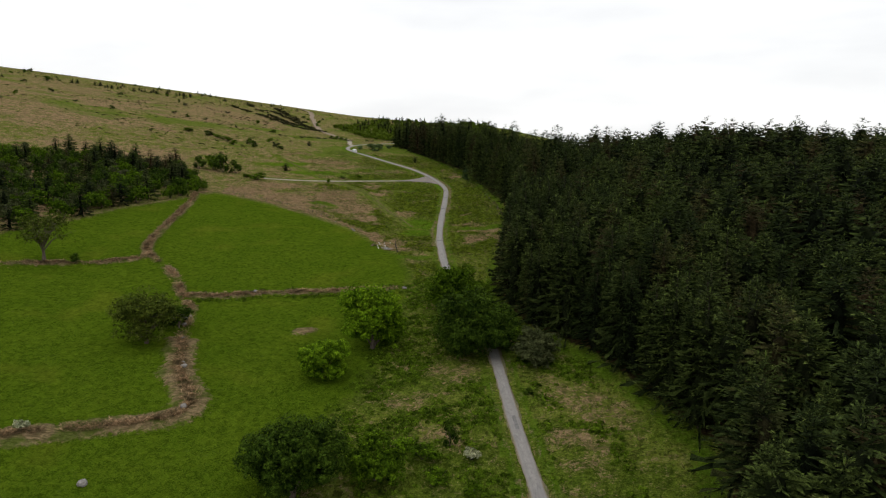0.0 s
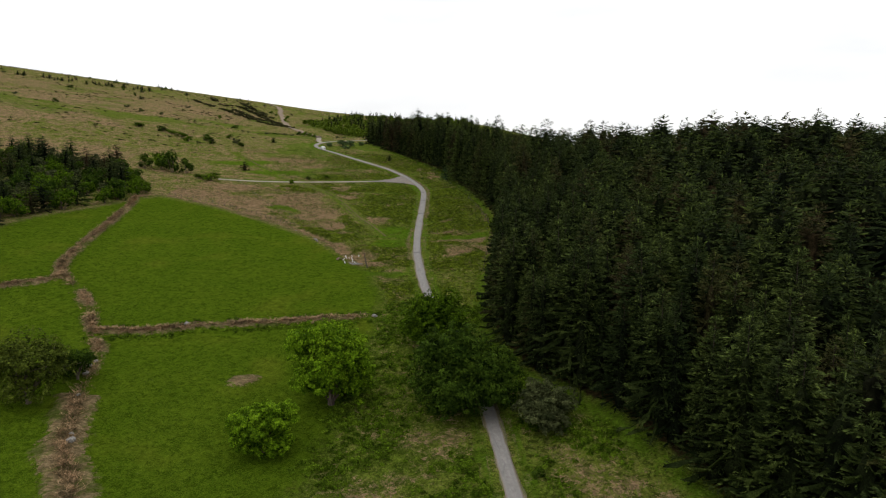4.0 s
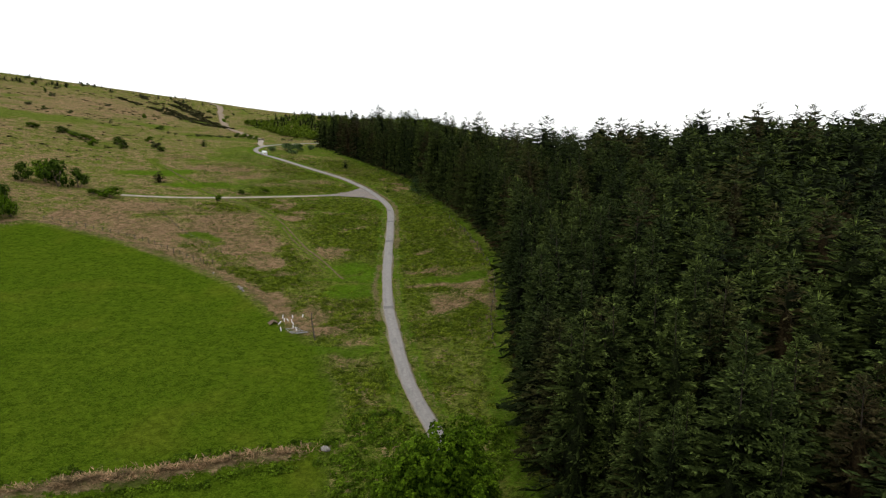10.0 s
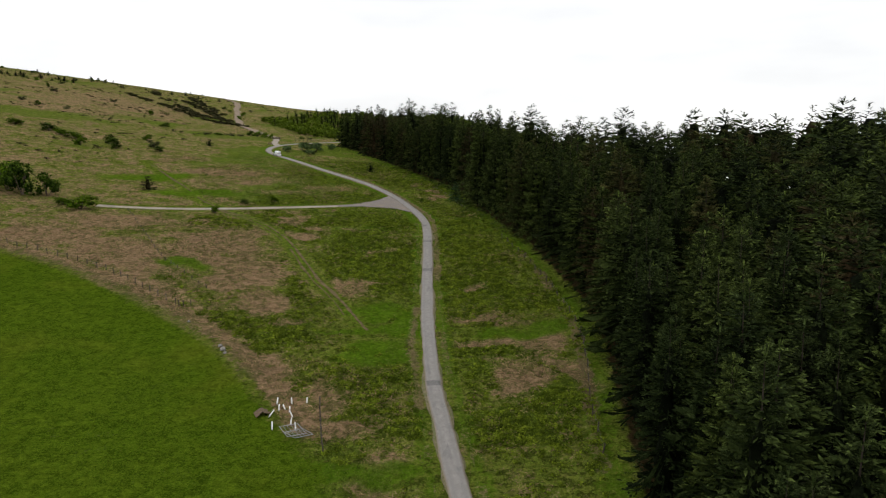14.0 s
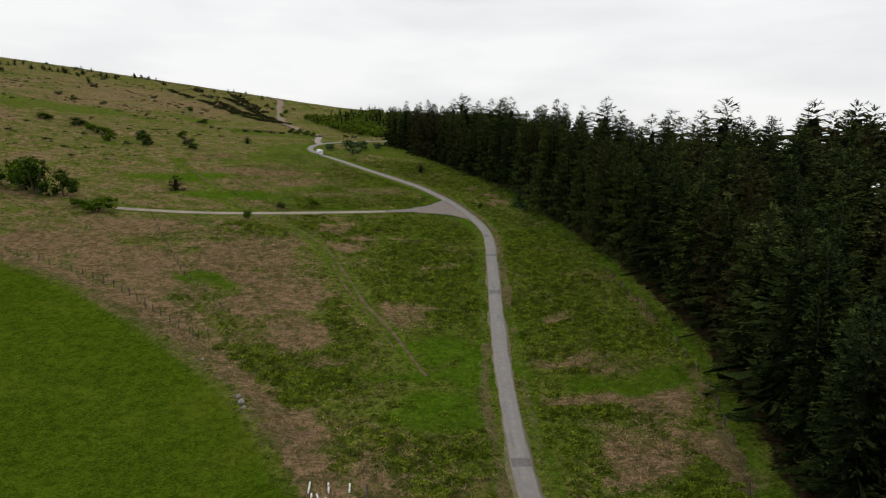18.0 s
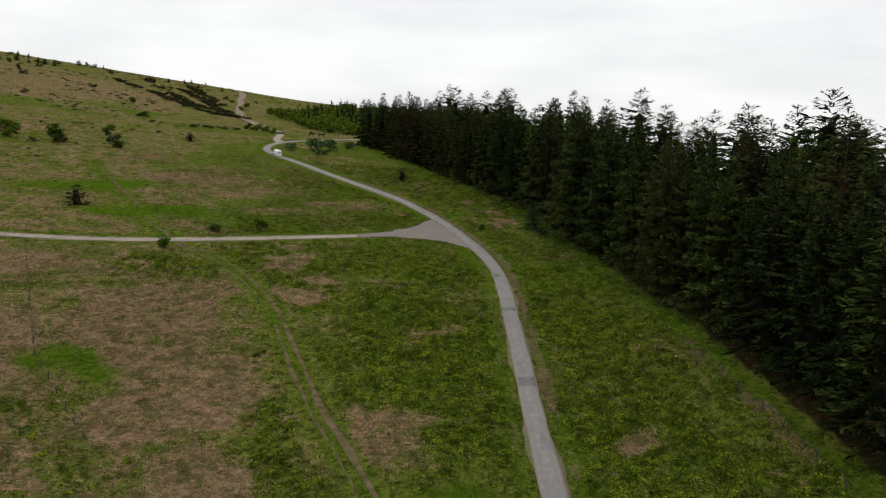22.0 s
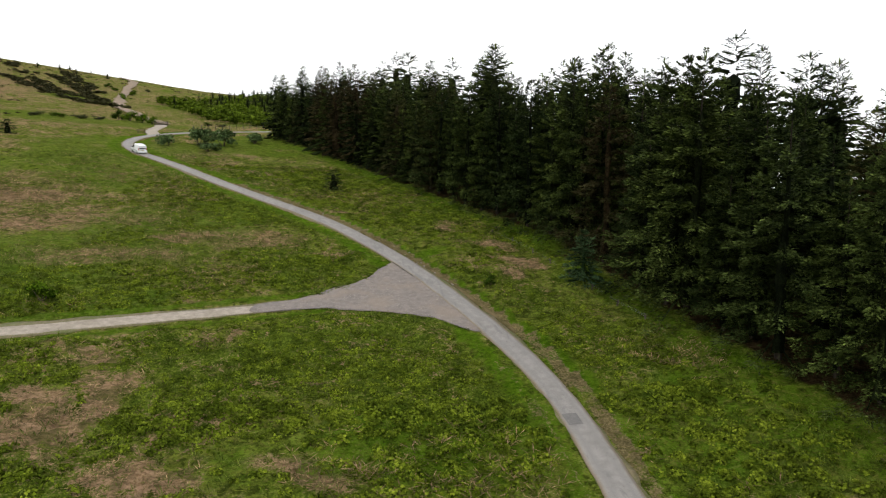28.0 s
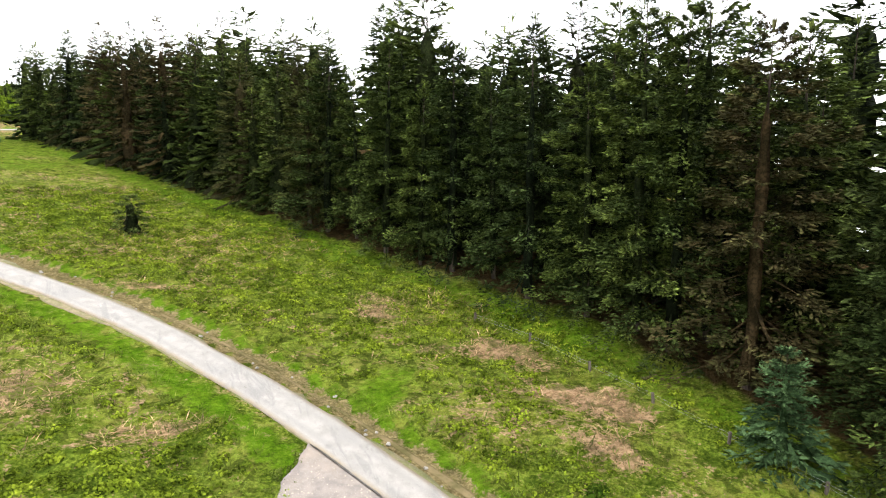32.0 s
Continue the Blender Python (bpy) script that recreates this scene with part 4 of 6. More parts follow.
def leaf_cloud(rs, lumps, n, size, flat=0.85):
    """Leaves in small domed clumps over the surface of the lumps, facing outward and up."""
    m = 26 * len(lumps)
    kc = rs.choice(len(lumps), m, p=lumps[:, 3] ** 2 / np.sum(lumps[:, 3] ** 2))
    dc = rs.randn(m, 3)
    dc[:, 2] = np.where(dc[:, 2] < -0.6, -0.3 * dc[:, 2], dc[:, 2])
    dc /= np.linalg.norm(dc, axis=1)[:, None]
    centre = lumps[kc, :3] + dc * (lumps[kc, 3] * (0.72 + 0.28 * rs.rand(m)))[:, None] * [1, 1, flat]
    shade, girth = rs.rand(m), lumps[kc, 3] * (0.20 + 0.16 * rs.rand(m))
    j = rs.randint(m, size=n)
    k = kc[j]
    e = rs.randn(n, 3) + 0.9 * dc[j] + [0, 0, 0.5]
    e /= np.linalg.norm(e, axis=1)[:, None]
    p = centre[j] + e * (girth[j] * (0.55 + 0.5 * rs.rand(n) ** 0.5))[:, None] * [1, 1, 0.8]
    d = e + [0, 0, 0.45]
    t = np.cross(d, rs.randn(n, 3)) + 0.35 * e - [0, 0, 0.2]
    t /= np.maximum(np.linalg.norm(t, axis=1), 1e-6)[:, None]
    s = size * (0.6 + 0.8 * rs.rand(n))
    v, f = kites(p - t * (0.5 * s)[:, None], p + t * (0.5 * s)[:, None], s * 0.40, d + 0.35 * rs.randn(n, 3))
    # upward leaves lighter: light from above painted into the tone
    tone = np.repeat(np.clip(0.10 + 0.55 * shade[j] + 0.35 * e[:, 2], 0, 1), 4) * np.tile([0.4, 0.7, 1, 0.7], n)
    # large inner leaves close the heart of each lump; darkest tone, painted shade
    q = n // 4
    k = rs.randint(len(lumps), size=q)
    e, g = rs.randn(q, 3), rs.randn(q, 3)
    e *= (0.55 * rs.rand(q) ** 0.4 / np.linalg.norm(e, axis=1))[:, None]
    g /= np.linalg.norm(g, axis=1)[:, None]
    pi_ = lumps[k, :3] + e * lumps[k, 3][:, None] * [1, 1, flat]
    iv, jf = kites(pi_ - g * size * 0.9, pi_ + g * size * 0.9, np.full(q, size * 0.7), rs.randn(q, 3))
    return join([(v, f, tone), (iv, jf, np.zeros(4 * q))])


def broadleaf(name, label, x, y, h, w, material, seed, leaves=3200, leaf=0.6, trunk=None, lumps=16, sparse=False, category="tree", limbs=7, group=""):
    rs = np.random.RandomState(seed)
    trunk = h * 0.22 if trunk is None else trunk
    thing = new(name)
    thing.location = (x, y, ground_at(x, y) - 0.1)
    env = crown_envelope(rs, h, w, trunk, lumps)
    bm = trunk_bm(h * 0.55, 0.028 * h + 0.06, 0.3 * (rs.rand() - 0.5))
    part("trunk", bm, BARK, thing)
    for k in range(min(limbs, lumps)):
        bm = bmesh.new()
        a = Vector((0, 0, max(trunk * (0.5 + 0.6 * rs.rand()), 0.2)))
        e = Vector(env[k, :3])
        m = a.lerp(e, 0.5) + Vector((0, 0, 0.06 * h))
        rod_bm(bm, a, m, 0.012 * h + 0.03, 0.008 * h + 0.02, 5)
        rod_bm(bm, m, e, 0.008 * h + 0.02, 0.01, 5)
        if sparse:
            for j in range(7):
                q = m.lerp(e, rs.rand())
                rod_bm(bm, q, q + Vector(rs.randn(3) * [1, 1, 0.7]) * w * 0.10 + Vector((0, 0, 0.06 * h)), 0.05, 0.012, 4)
        part("limb", bm, BARK, thing)
    v, f, t = leaf_cloud(rs, env, int(leaves * 1.4) if sparse else int(leaves * 3.8), leaf * (0.8 if sparse else 0.62))
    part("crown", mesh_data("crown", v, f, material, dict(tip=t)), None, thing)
    return tagged(thing, label, category, group)


def bush_data(seed, h, w, n, leaf):
    rs = np.random.RandomState(seed)
    env = crown_envelope(rs, h, w, h * 0.05, 7)
    env[:, 2] = np.maximum(env[:, 2], env[:, 3] * 0.55)
    return leaf_cloud(rs, env, n, leaf)


def conifer(name, label, h, r, whorls, boughs, stations, tufts, size, fan, seed, material=SPRUCE, category="tree", group="", ragged=0.25, clear=0.04, core=0.28, taper=0.8, young=0.2):
    """A spruce as a thing at the origin: trunk and crown."""
    thing = new(name)
    part("trunk", trunk_bm(h * 0.95, 0.010 * h + 0.02, 0, 6, 0.08), SPRUCE_BARK, thing)
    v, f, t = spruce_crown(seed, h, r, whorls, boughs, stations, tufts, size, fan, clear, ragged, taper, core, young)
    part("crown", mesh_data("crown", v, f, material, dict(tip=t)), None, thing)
    return tagged(thing, label, category, group)


def stuff(name, label, category, parts, material, extra=None):
    """Many small plants in one mesh."""
    v, f, t = join(parts) if isinstance(parts, list) else parts
    attrs = dict(tip=t)
    attrs.update(extra or {})
    return tagged(new(name, mesh_data(name, v, f, material, attrs)), label, category, kind="stuff")


# ---- the spruce plantation ----
rs = np.random.RandomState(5)
STEP = 5.7
sx, sy = np.meshgrid(np.arange(-60, 260, STEP), np.arange(62, 520, STEP))
sx = sx.ravel() + (np.arange(sx.size) // sx.shape[1] % 2) * STEP * 0.5 + 1.7 * rs.randn(sx.size)
sy = sy.ravel() + 1.5 * rs.randn(sy.size)
depth = line_distance(sx, sy, FOREST_EDGE, 260)
set_back = np.interp(sy, [60, 190, 215, 330, 355, 520], [3.6, 4.2, 6.3, 6.3, 4.0, 3.4])
keep = inside(sx, sy, FOREST_POLY) & (depth > set_back) & (depth < np.interp(sy, [40, 300, 335, 365, 520], [135, 150, 70, 30, 26])) & (sx < 15 + 0.62 * sy + 30)
keep &= np.hypot(sx - 12.0, sy - 370.2) > 6.5
sx, sy, depth = sx[keep], sy[keep], depth[keep]
# an unbroken front row along the edge
fr = FOREST_EDGE[(FOREST_EDGE[:, 1] > 60)]
fd = np.gradient(fr, axis=0)
fd /= np.linalg.norm(fd, axis=1)[:, None]
front = (fr + np.c_[fd[:, 1], -fd[:, 0]] * np.interp(fr[:, 1], [60, 190, 215, 330, 355, 520], [3.6, 4.2, 6.3, 6.3, 4.0, 3.4])[:, None])[::2]
front = front + 0.7 * rs.randn(*front.shape)
front = front[np.hypot(front[:, 0] - 12.0, front[:, 1] - 370.2) > 6.0]
gone = np.min(np.hypot(sx[:, None] - front[None, :, 0], sy[:, None] - front[None, :, 1]), axis=1) < 3.0
sx, sy, depth = np.r_[sx[~gone], front[:, 0]], np.r_[sy[~gone], front[:, 1]], np.r_[depth[~gone], np.full(len(front), 2.3)]
order = np.argsort(depth + np.where(sy < 110, 30, 0) + np.where(sy > 455, 8, 0))
near, rest = order[:300], order[300:]
tall = 21.8 + 2.5 * rs.randn(len(sx)) + 2.5 * (fbm(sx, sy, 25, 40, 2) - 0.5) * 2 + np.interp(sy, [300, 345, 358, 398, 425], [1.0, -0.4, 0.5, 0.4, -2.0])
tall = tall + np.where((depth > 6) & (sy > 335), 0.7, 0)
tall = np.clip(tall, 15, 28) * np.where(depth < 3, 0.93, 1.0)
KINDS = [conifer("spruce_tree", "tall dark green spruce with level layered boughs", 20.0, 3.7 + 0.4 * (k % 3), 32, 6, 4, 19, 0.54, 0.06, 100 + k, group="plantation spruces", ragged=0.18 + 0.05 * (k % 3), taper=0.62 + 0.06 * (k % 3)) for k in range(6)]
# edge crowns: a higher tip tone puts the stronger light into the colour
FINE = [conifer("spruce_tree", "tall dense spruce with pale green bough tips at the forest edge", 20.0, 4.0 + 0.35 * (k % 3), 27, 6, 4, 150, 0.36, 0.0, 150 + k, group="plantation spruces", ragged=0.28, core=0.09, young=0.95, taper=0.60 + 0.06 * (k % 3)) for k in range(6)]
used = []
for n, i in enumerate(near):
    s = tall[i] / 20.0
    m = pose(sx[i], sy[i], ground_at(sx[i], sy[i]) - 0.2, 1.5 * rs.randn(), 1.5 * rs.randn(), 360 * rs.rand())
    close = 305 < sy[i] < 425 and depth[i] < (10 if 325 < sy[i] < 395 else 7)
    kind = FINE[n % 6] if close else KINDS[n % 6]
    if kind not in used:
        used.append(kind)
        kind.matrix_basis = m
        ob = kind
    else:
        ob = copy_thing(kind, m)
    wide = 0.82 + 0.36 * rs.rand()
    ob.scale = (s * wide, s * wide, s)
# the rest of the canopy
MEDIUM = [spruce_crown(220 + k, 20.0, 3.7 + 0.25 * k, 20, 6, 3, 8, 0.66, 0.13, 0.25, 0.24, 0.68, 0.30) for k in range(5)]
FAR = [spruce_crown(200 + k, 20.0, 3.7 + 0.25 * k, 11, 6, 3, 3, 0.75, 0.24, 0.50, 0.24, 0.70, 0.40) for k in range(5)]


def canopy(name, label, trees, shapes, material):
    vs, fs, ts, ks, n0 = [], [], [], [], 0
    for i in trees:
        v, f, t = shapes[rs.randint(5)]
        s, a = tall[i] / 20.0, 6.28 * rs.rand()
        c, d = math.cos(a) * s, math.sin(a) * s
        wide = 0.9 + 0.3 * rs.rand()
        vs.append(np.c_[(v[:, 0] * c - v[:, 1] * d) * wide + sx[i], (v[:, 0] * d + v[:, 1] * c) * wide + sy[i], v[:, 2] * s + ground_at(sx[i], sy[i]) - 0.2])
        fs.append(f + n0), ts.append(t), ks.append(np.full(len(v), rs.rand()))
        n0 += len(v)
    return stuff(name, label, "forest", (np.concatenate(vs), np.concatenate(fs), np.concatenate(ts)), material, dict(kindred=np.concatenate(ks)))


low, edge = sy[rest] < 160, depth[rest] < 48
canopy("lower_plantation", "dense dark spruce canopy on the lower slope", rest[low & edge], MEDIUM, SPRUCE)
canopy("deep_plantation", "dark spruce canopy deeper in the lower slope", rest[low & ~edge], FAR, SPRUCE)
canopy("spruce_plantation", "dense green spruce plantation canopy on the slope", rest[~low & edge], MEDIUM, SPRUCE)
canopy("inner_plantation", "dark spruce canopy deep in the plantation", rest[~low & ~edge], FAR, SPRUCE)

# ---- single trees and bushes by the lane and the pasture ----
broadleaf("ash_tree", "bright green leafy ash tree in the pasture", -15.8, 150.6, 17.5, 14, LEAF_BRIGHT, 11, 7600, 0.62, 0.1, 36)
broadleaf("round_tree", "low round bright green tree in the pasture", -24.2, 135.5, 8.0, 10.5, LEAF_BRIGHT, 12, 3800, 0.55, 0.3, 16)
broadleaf("hawthorn_tree", "dense mid green hawthorn beside the lane", 2.9, 174.5, 14.2, 13.8, LEAF_MID, 13, 6600, 0.62, 0.1, 28)
broadleaf("oak_tree", "broad dark green tree overhanging the lane", 7.2, 148.5, 14.8, 17.5, LEAF_DARK, 14, 8800, 0.64, 0.3, 36)
broadleaf("willow_tree", "olive grey willow beside the spruce edge", 19.6, 141, 8.5, 10.5, LEAF_OLIVE, 15, 3600, 0.5, 0.2, 16)
broadleaf("sycamore_tree", "large dark green sycamore in the near hedge", -22.5, 97, 13.5, 15.5, LEAF_DARK, 16, 8400, 0.6, 0.2, 36)
broadleaf("hazel_tree", "mid green hazel beside the sycamore", -10.5, 101, 8, 9, LEAF_MID, 17, 3000, 0.5, 0.1, 14)
broadleaf("old_hawthorn_tree", "sparse pale green old hawthorn in the sheep pasture", -65, 147, 13.5, 13.5, LEAF_PALE, 18, 5000, 0.5, 0.8, 24, True, limbs=16)
broadleaf("holly_tree", "dark green holly on the field bank", -61.2, 156, 6.5, 7, LEAF_DARK, 19, 1800, 0.45, 0.6, 10)
broadleaf("bare_tree", "half bare old tree with grey limbs by the bank", -112.8, 193, 16, 15, LEAF_PALE, 20, 1800, 0.5, 5.0, 18, True, limbs=18)

BUSHES = [("mid", bush_data(31, 3.0, 3.6, 950, 0.22), LEAF_MID), ("dark", bush_data(32, 3.0, 3.4, 950, 0.22), LEAF_DARK), ("bright", bush_data(33, 3.0, 3.8, 950, 0.22), LEAF_BRIGHT),
          ("grey", bush_data(34, 3.0, 4.2, 800, 0.30), LEAF_GREY), ("olive", bush_data(35, 3.0, 3.6, 950, 0.22), LEAF_OLIVE), ("blossom", bush_data(36, 3.0, 3.2, 650, 0.28), BLOSSOM)]
BUSH = {}
for key, (v, f, t), mat in BUSHES:
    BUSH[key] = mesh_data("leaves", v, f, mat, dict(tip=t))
STEMS = {}


def stems_data():
    if "bush" not in STEMS:
        bm, r = bmesh.new(), np.random.RandomState(3)
        for k in range(6):
            rod_bm(bm, (0, 0, -0.3), (0.7 * r.randn(), 0.7 * r.randn(), 1.8), 0.06, 0.02, 5)
        STEMS["bush"] = bm_data("stems", bm, BARK)
    return STEMS["bush"]


def bush(name, label, key, x, y, h, w, group=""):
    thing = new(name)
    thing.location = (x, y, ground_at(x, y) - 0.05)
    thing.rotation_euler = (0, 0, 6.28 * rs.rand())
    thing.scale = (w / 3.6, w / 3.6, h / 3.0)
    part("stems", stems_data(), None, thing)
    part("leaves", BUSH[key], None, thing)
    return tagged(thing, label, "bush", group)


for key, x, y, h, w in [("mid", -3, 107, 3.4, 5.5), ("dark", 1.2, 110.5, 5.0, 3.4), ("bright", -6.5, 110, 2.6, 4), ("mid", -1, 101, 2.6, 5), ("mid", 4.5, 98, 2.2, 3.5), ("mid", -12, 112, 2.2, 4), ("dark", 16.5, 128, 1.6, 2.2)]:
    bush("hedge_bush", "leafy green bush in the rough verge", key, x, y, h, w, "verge bushes")
bush("blossom_bush", "hawthorn bush white with blossom", "blossom", 4.6, 107, 3.2, 3.6)
bush("bank_bush", "pale blossoming bush on the field bank", "blossom", -69.9, 109, 3.0, 3.2)
bush("bank_shrub", "small dark bush on the field bank", "dark", -105.6, 195.4, 2.8, 3.6)
for key, x, y, h, w in [("mid", -91.8, 343.5, 4.6, 8), ("dark", -51.8, 360.2, 1.8, 3.6), ("mid", -57.3, 347.2, 2.6, 2.8), ("mid", -43.8, 363.8, 2.4, 2.6), ("mid", -98, 347, 2.6, 5), ("dark", 1.2, 370.8, 1.3, 1.6)]:
    bush("track_bush", "dark green bush beside the gravel track", key, x, y, h, w, "track bushes")
for key, x, y, h, w in [("grey", -54.5, 462, 3.0, 4.2), ("grey", -48.8, 467.5, 4.2, 5.5), ("grey", -43, 467, 4.4, 6), ("grey", -44.5, 456, 2.2, 4.5), ("olive", -51, 490, 2.4, 4), ("grey", -37, 478, 3, 4.5), ("olive", -46.5, 461, 1.8, 3)]:
    bush("willow_bush", "grey-green willow bush inside the bend of the lane", key, x, y, h, w, "bend bushes")
for key, x, y, h, w in [("dark", -112, 353.5, 10, 10), ("mid", -118, 357, 9.5, 9), ("dark", -106, 355, 7, 7), ("dark", -124, 354, 7, 7), ("mid", -80, 525, 3.8, 4.8), ("mid", -76, 523.5, 3.4, 4.4), ("dark", -84, 527, 3.2, 4.2), ("mid", -72.5, 521, 3.0, 3.2), ("olive", -88, 523, 1.6, 4), ("olive", -93, 520, 1.4, 5), ("mid", -98, 518, 1.6, 5), ("olive", -104, 517, 1.4, 5), ("dark", -58, 532, 1.4, 3.4), ("olive", -54, 536, 1.3, 4)]:
    bush("thicket_bush", "dark thorn thicket on the slope", key, x, y, h, w, "thickets")
for key, x, y, h, w in [("dark", -117, 433, 4.5, 6), ("mid", -129, 430, 4, 5), ("olive", -106, 445, 4, 5), ("dark", -122, 440, 4, 6), ("mid", -136, 441, 3.5, 8), ("dark", -150, 450, 3.5, 8), ("mid", -143, 445, 3, 6), ("dark", -101, 436, 2.4, 5), ("mid", -164, 452, 3, 7)]:
    bush("moor_bush", "low green bush on the brown moor", key, x, y, h, w, "moor bushes")
r2 = np.random.RandomState(77)
for k in range(46):
    x, y = -110 - 330 * r2.rand(), 440 + 330 * r2.rand()
    bush("moor_bush", "low green bush on the brown moor", ["mid", "dark", "olive"][k % 3], x, y, 2.0 + 2 * r2.rand(), 2.5 + 4 * r2.rand(), "moor bushes")

# young spruces
YOUNG = conifer("young_spruce", "young blue-green spruce at the forest edge", 6.2, 2.2, 16, 9, 5, 40, 0.42, 0.10, 301, SPRUCE_BLUE, core=0.12)
YOUNG.location = (12.0, 370.2, ground_at(12.0, 370.2) - 0.1)
SMALL = conifer("small_spruce", "small dark spruce standing alone in the grass", 3.4, 1.6, 11, 7, 4, 60, 0.36, 0.0, 302, SPRUCE, core=0.35, taper=0.6, group="lone small spruces", young=0.6)
SMALL.location, SMALL.scale = (-16.8, 419.5, ground_at(-16.8, 419.5) - 0.1), (1.3, 1.3, 1.12)
RIDGE = conifer("small_spruce", "small dark wind-bent spruce on the moor ridge", 3.4, 1.6, 9, 6, 4, 5, 0.60, 0.2, 303, SPRUCE, core=0.3, taper=0.7, group="ridge spruces")
RIDGE.location = (-190, 792, ground_at(-190, 792) - 0.1)
for x, y, s in [(-84.2, 373, 1.25), (-88.6, 463, 1.0)]:
    ob = copy_thing(SMALL, pose(x, y, ground_at(x, y) - 0.1, 0, 0, 60 * s))
    ob.scale = (s * 1.2, s * 1.2, s)
for k in range(34):
    a = r2.rand()
    x, y = -150 - 300 * a + 25 * r2.randn(), 800 - 230 * a * a - 60 * a + 28 * r2.randn()
    ob = copy_thing(RIDGE, pose(x, y, ground_at(x, y) - 0.1, 0, 0, 360 * r2.rand()))
    s = 0.9 + 0.8 * r2.rand()
    ob.scale = (0.7 * s, 0.7 * s, 0.7 * s)

# ---- the mixed wood above the pasture ----
WOOD_SPRUCE = [conifer("wood_spruce", "dark spruce in the mixed wood above the pasture", 8.6, 2.7, 14, 7, 4, 10, 0.62, 0.16, 320 + k, SPRUCE, core=0.25, taper=0.62, group="wood spruces") for k in range(2)]
wood_n = [0, 0]
wx, wy = -215 + 112 * r2.rand(900), 205 + 145 * r2.rand(900)
ok = inside(wx, wy, WOOD_POLY)
wx, wy = wx[ok], wy[ok]
taken = []
for x, y in zip(wx, wy):
    if any((x - a) ** 2 + (y - b) ** 2 < 19 for a, b in taken):
        continue
    taken.append((x, y))
    z, s = ground_at(x, y) - 0.1, 0.95 + 0.4 * r2.rand()
    if r2.rand() < 0.36:
        k = r2.randint(2)
        if wood_n[k] == 0:
            ob = WOOD_SPRUCE[k]
            ob.location = (x, y, z)
        else:
            ob = copy_thing(WOOD_SPRUCE[k], pose(x, y, z, 0, 0, 360 * r2.rand()))
        wood_n[k] += 1
        ob.scale = (s * 1.15, s * 1.15, s)
    else:
        bush("wood_tree", "rounded leafy tree in the mixed wood", ["mid", "olive", "dark"][r2.randint(3)], x, y, 6.6 * s, 7.2 * s, "wood trees")

for x, y, h, w in [(-112, 297, 7.5, 7), (-109.5, 306, 8, 8), (-113.5, 288, 7, 7), (-108, 312, 6, 6), (-113, 316, 7, 8)]:
    bush("wood_tree", "rounded leafy tree in the mixed wood", "mid", x, y, h, w, "wood trees")

# far scrub wood beyond the bend, gorse strips on the hill
SCRUB_EDGE = np.array([(-100, 650), (-96, 633), (-80, 598), (-70, 579), (-61, 557), (-49, 548), (-40, 547), (60, 590), (90, 900), (-40, 900)])
parts, tops = [], []
for k in range(1500):
    x, y = -100 + 150 * r2.rand(), 546 + 250 * r2.rand() ** 1.4
    if not inside(np.array([x]), np.array([y]), SCRUB_EDGE)[0] or line_distance([x], [y], LANE, 8)[0] < 7:
        continue
    if y > 600 and r2.rand() < 0.4:
        tops.append((x, y))
        continue
    v, f, t = bush_data(400 + k % 40, 1, 1, 110, 0.17)
    h, w = 2.2 + 3.0 * r2.rand(), 3 + 3.0 * r2.rand()
    parts.append((v * [w, w, h] + [x, y, ground_at(x, y)], f, t))
stuff("scrub_wood", "young bright green scrub wood beyond the bend", "wood", parts, LEAF_SCRUB)
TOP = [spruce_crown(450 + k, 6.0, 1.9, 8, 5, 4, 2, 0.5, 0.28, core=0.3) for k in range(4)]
parts = []
for k, (x, y) in enumerate(tops[:150]):
    v, f, t = TOP[k % 4]
    h = 0.8 + 0.55 * r2.rand()
    parts.append((v * h + [x, y, ground_at(x, y)], f, t))
stuff("scrub_conifers", "young dark conifers standing among the far scrub", "wood", parts, SPRUCE)
parts = []
GORSE_LINES = [[(-208, 694), (-198, 683), (-181, 670), (-158, 643), (-137, 615), (-118, 598), (-108, 593)], [(-206, 744), (-186, 707), (-165, 674), (-143, 636), (-130, 622), (-121, 616)], [(-175, 717), (-155, 687), (-133, 646), (-115, 611), (-98, 586)], [(-177, 748), (-153, 700), (-129, 651)]]
for g, line in enumerate(GORSE_LINES):
    for p in smooth_line(line, 1.2):
        for k in range(2):
            x, y = p + r2.randn(2) * [2.2, 1.6]
            if vnoise(x, y, 9, 50) < 0.27:
                continue
            v, f, t = bush_data(900 + (k * 7 + int(x)) % 12, 1, 1, 26, 0.3)
            w = 1.5 + 2.4 * r2.rand()
            parts.append((v * [w, w, 0.8 + 0.9 * r2.rand()] + [x, y, ground_at(x, y)], f, t))
stuff("gorse_strips", "dark strips of gorse and heather on the hill", "heath", parts, GORSE)


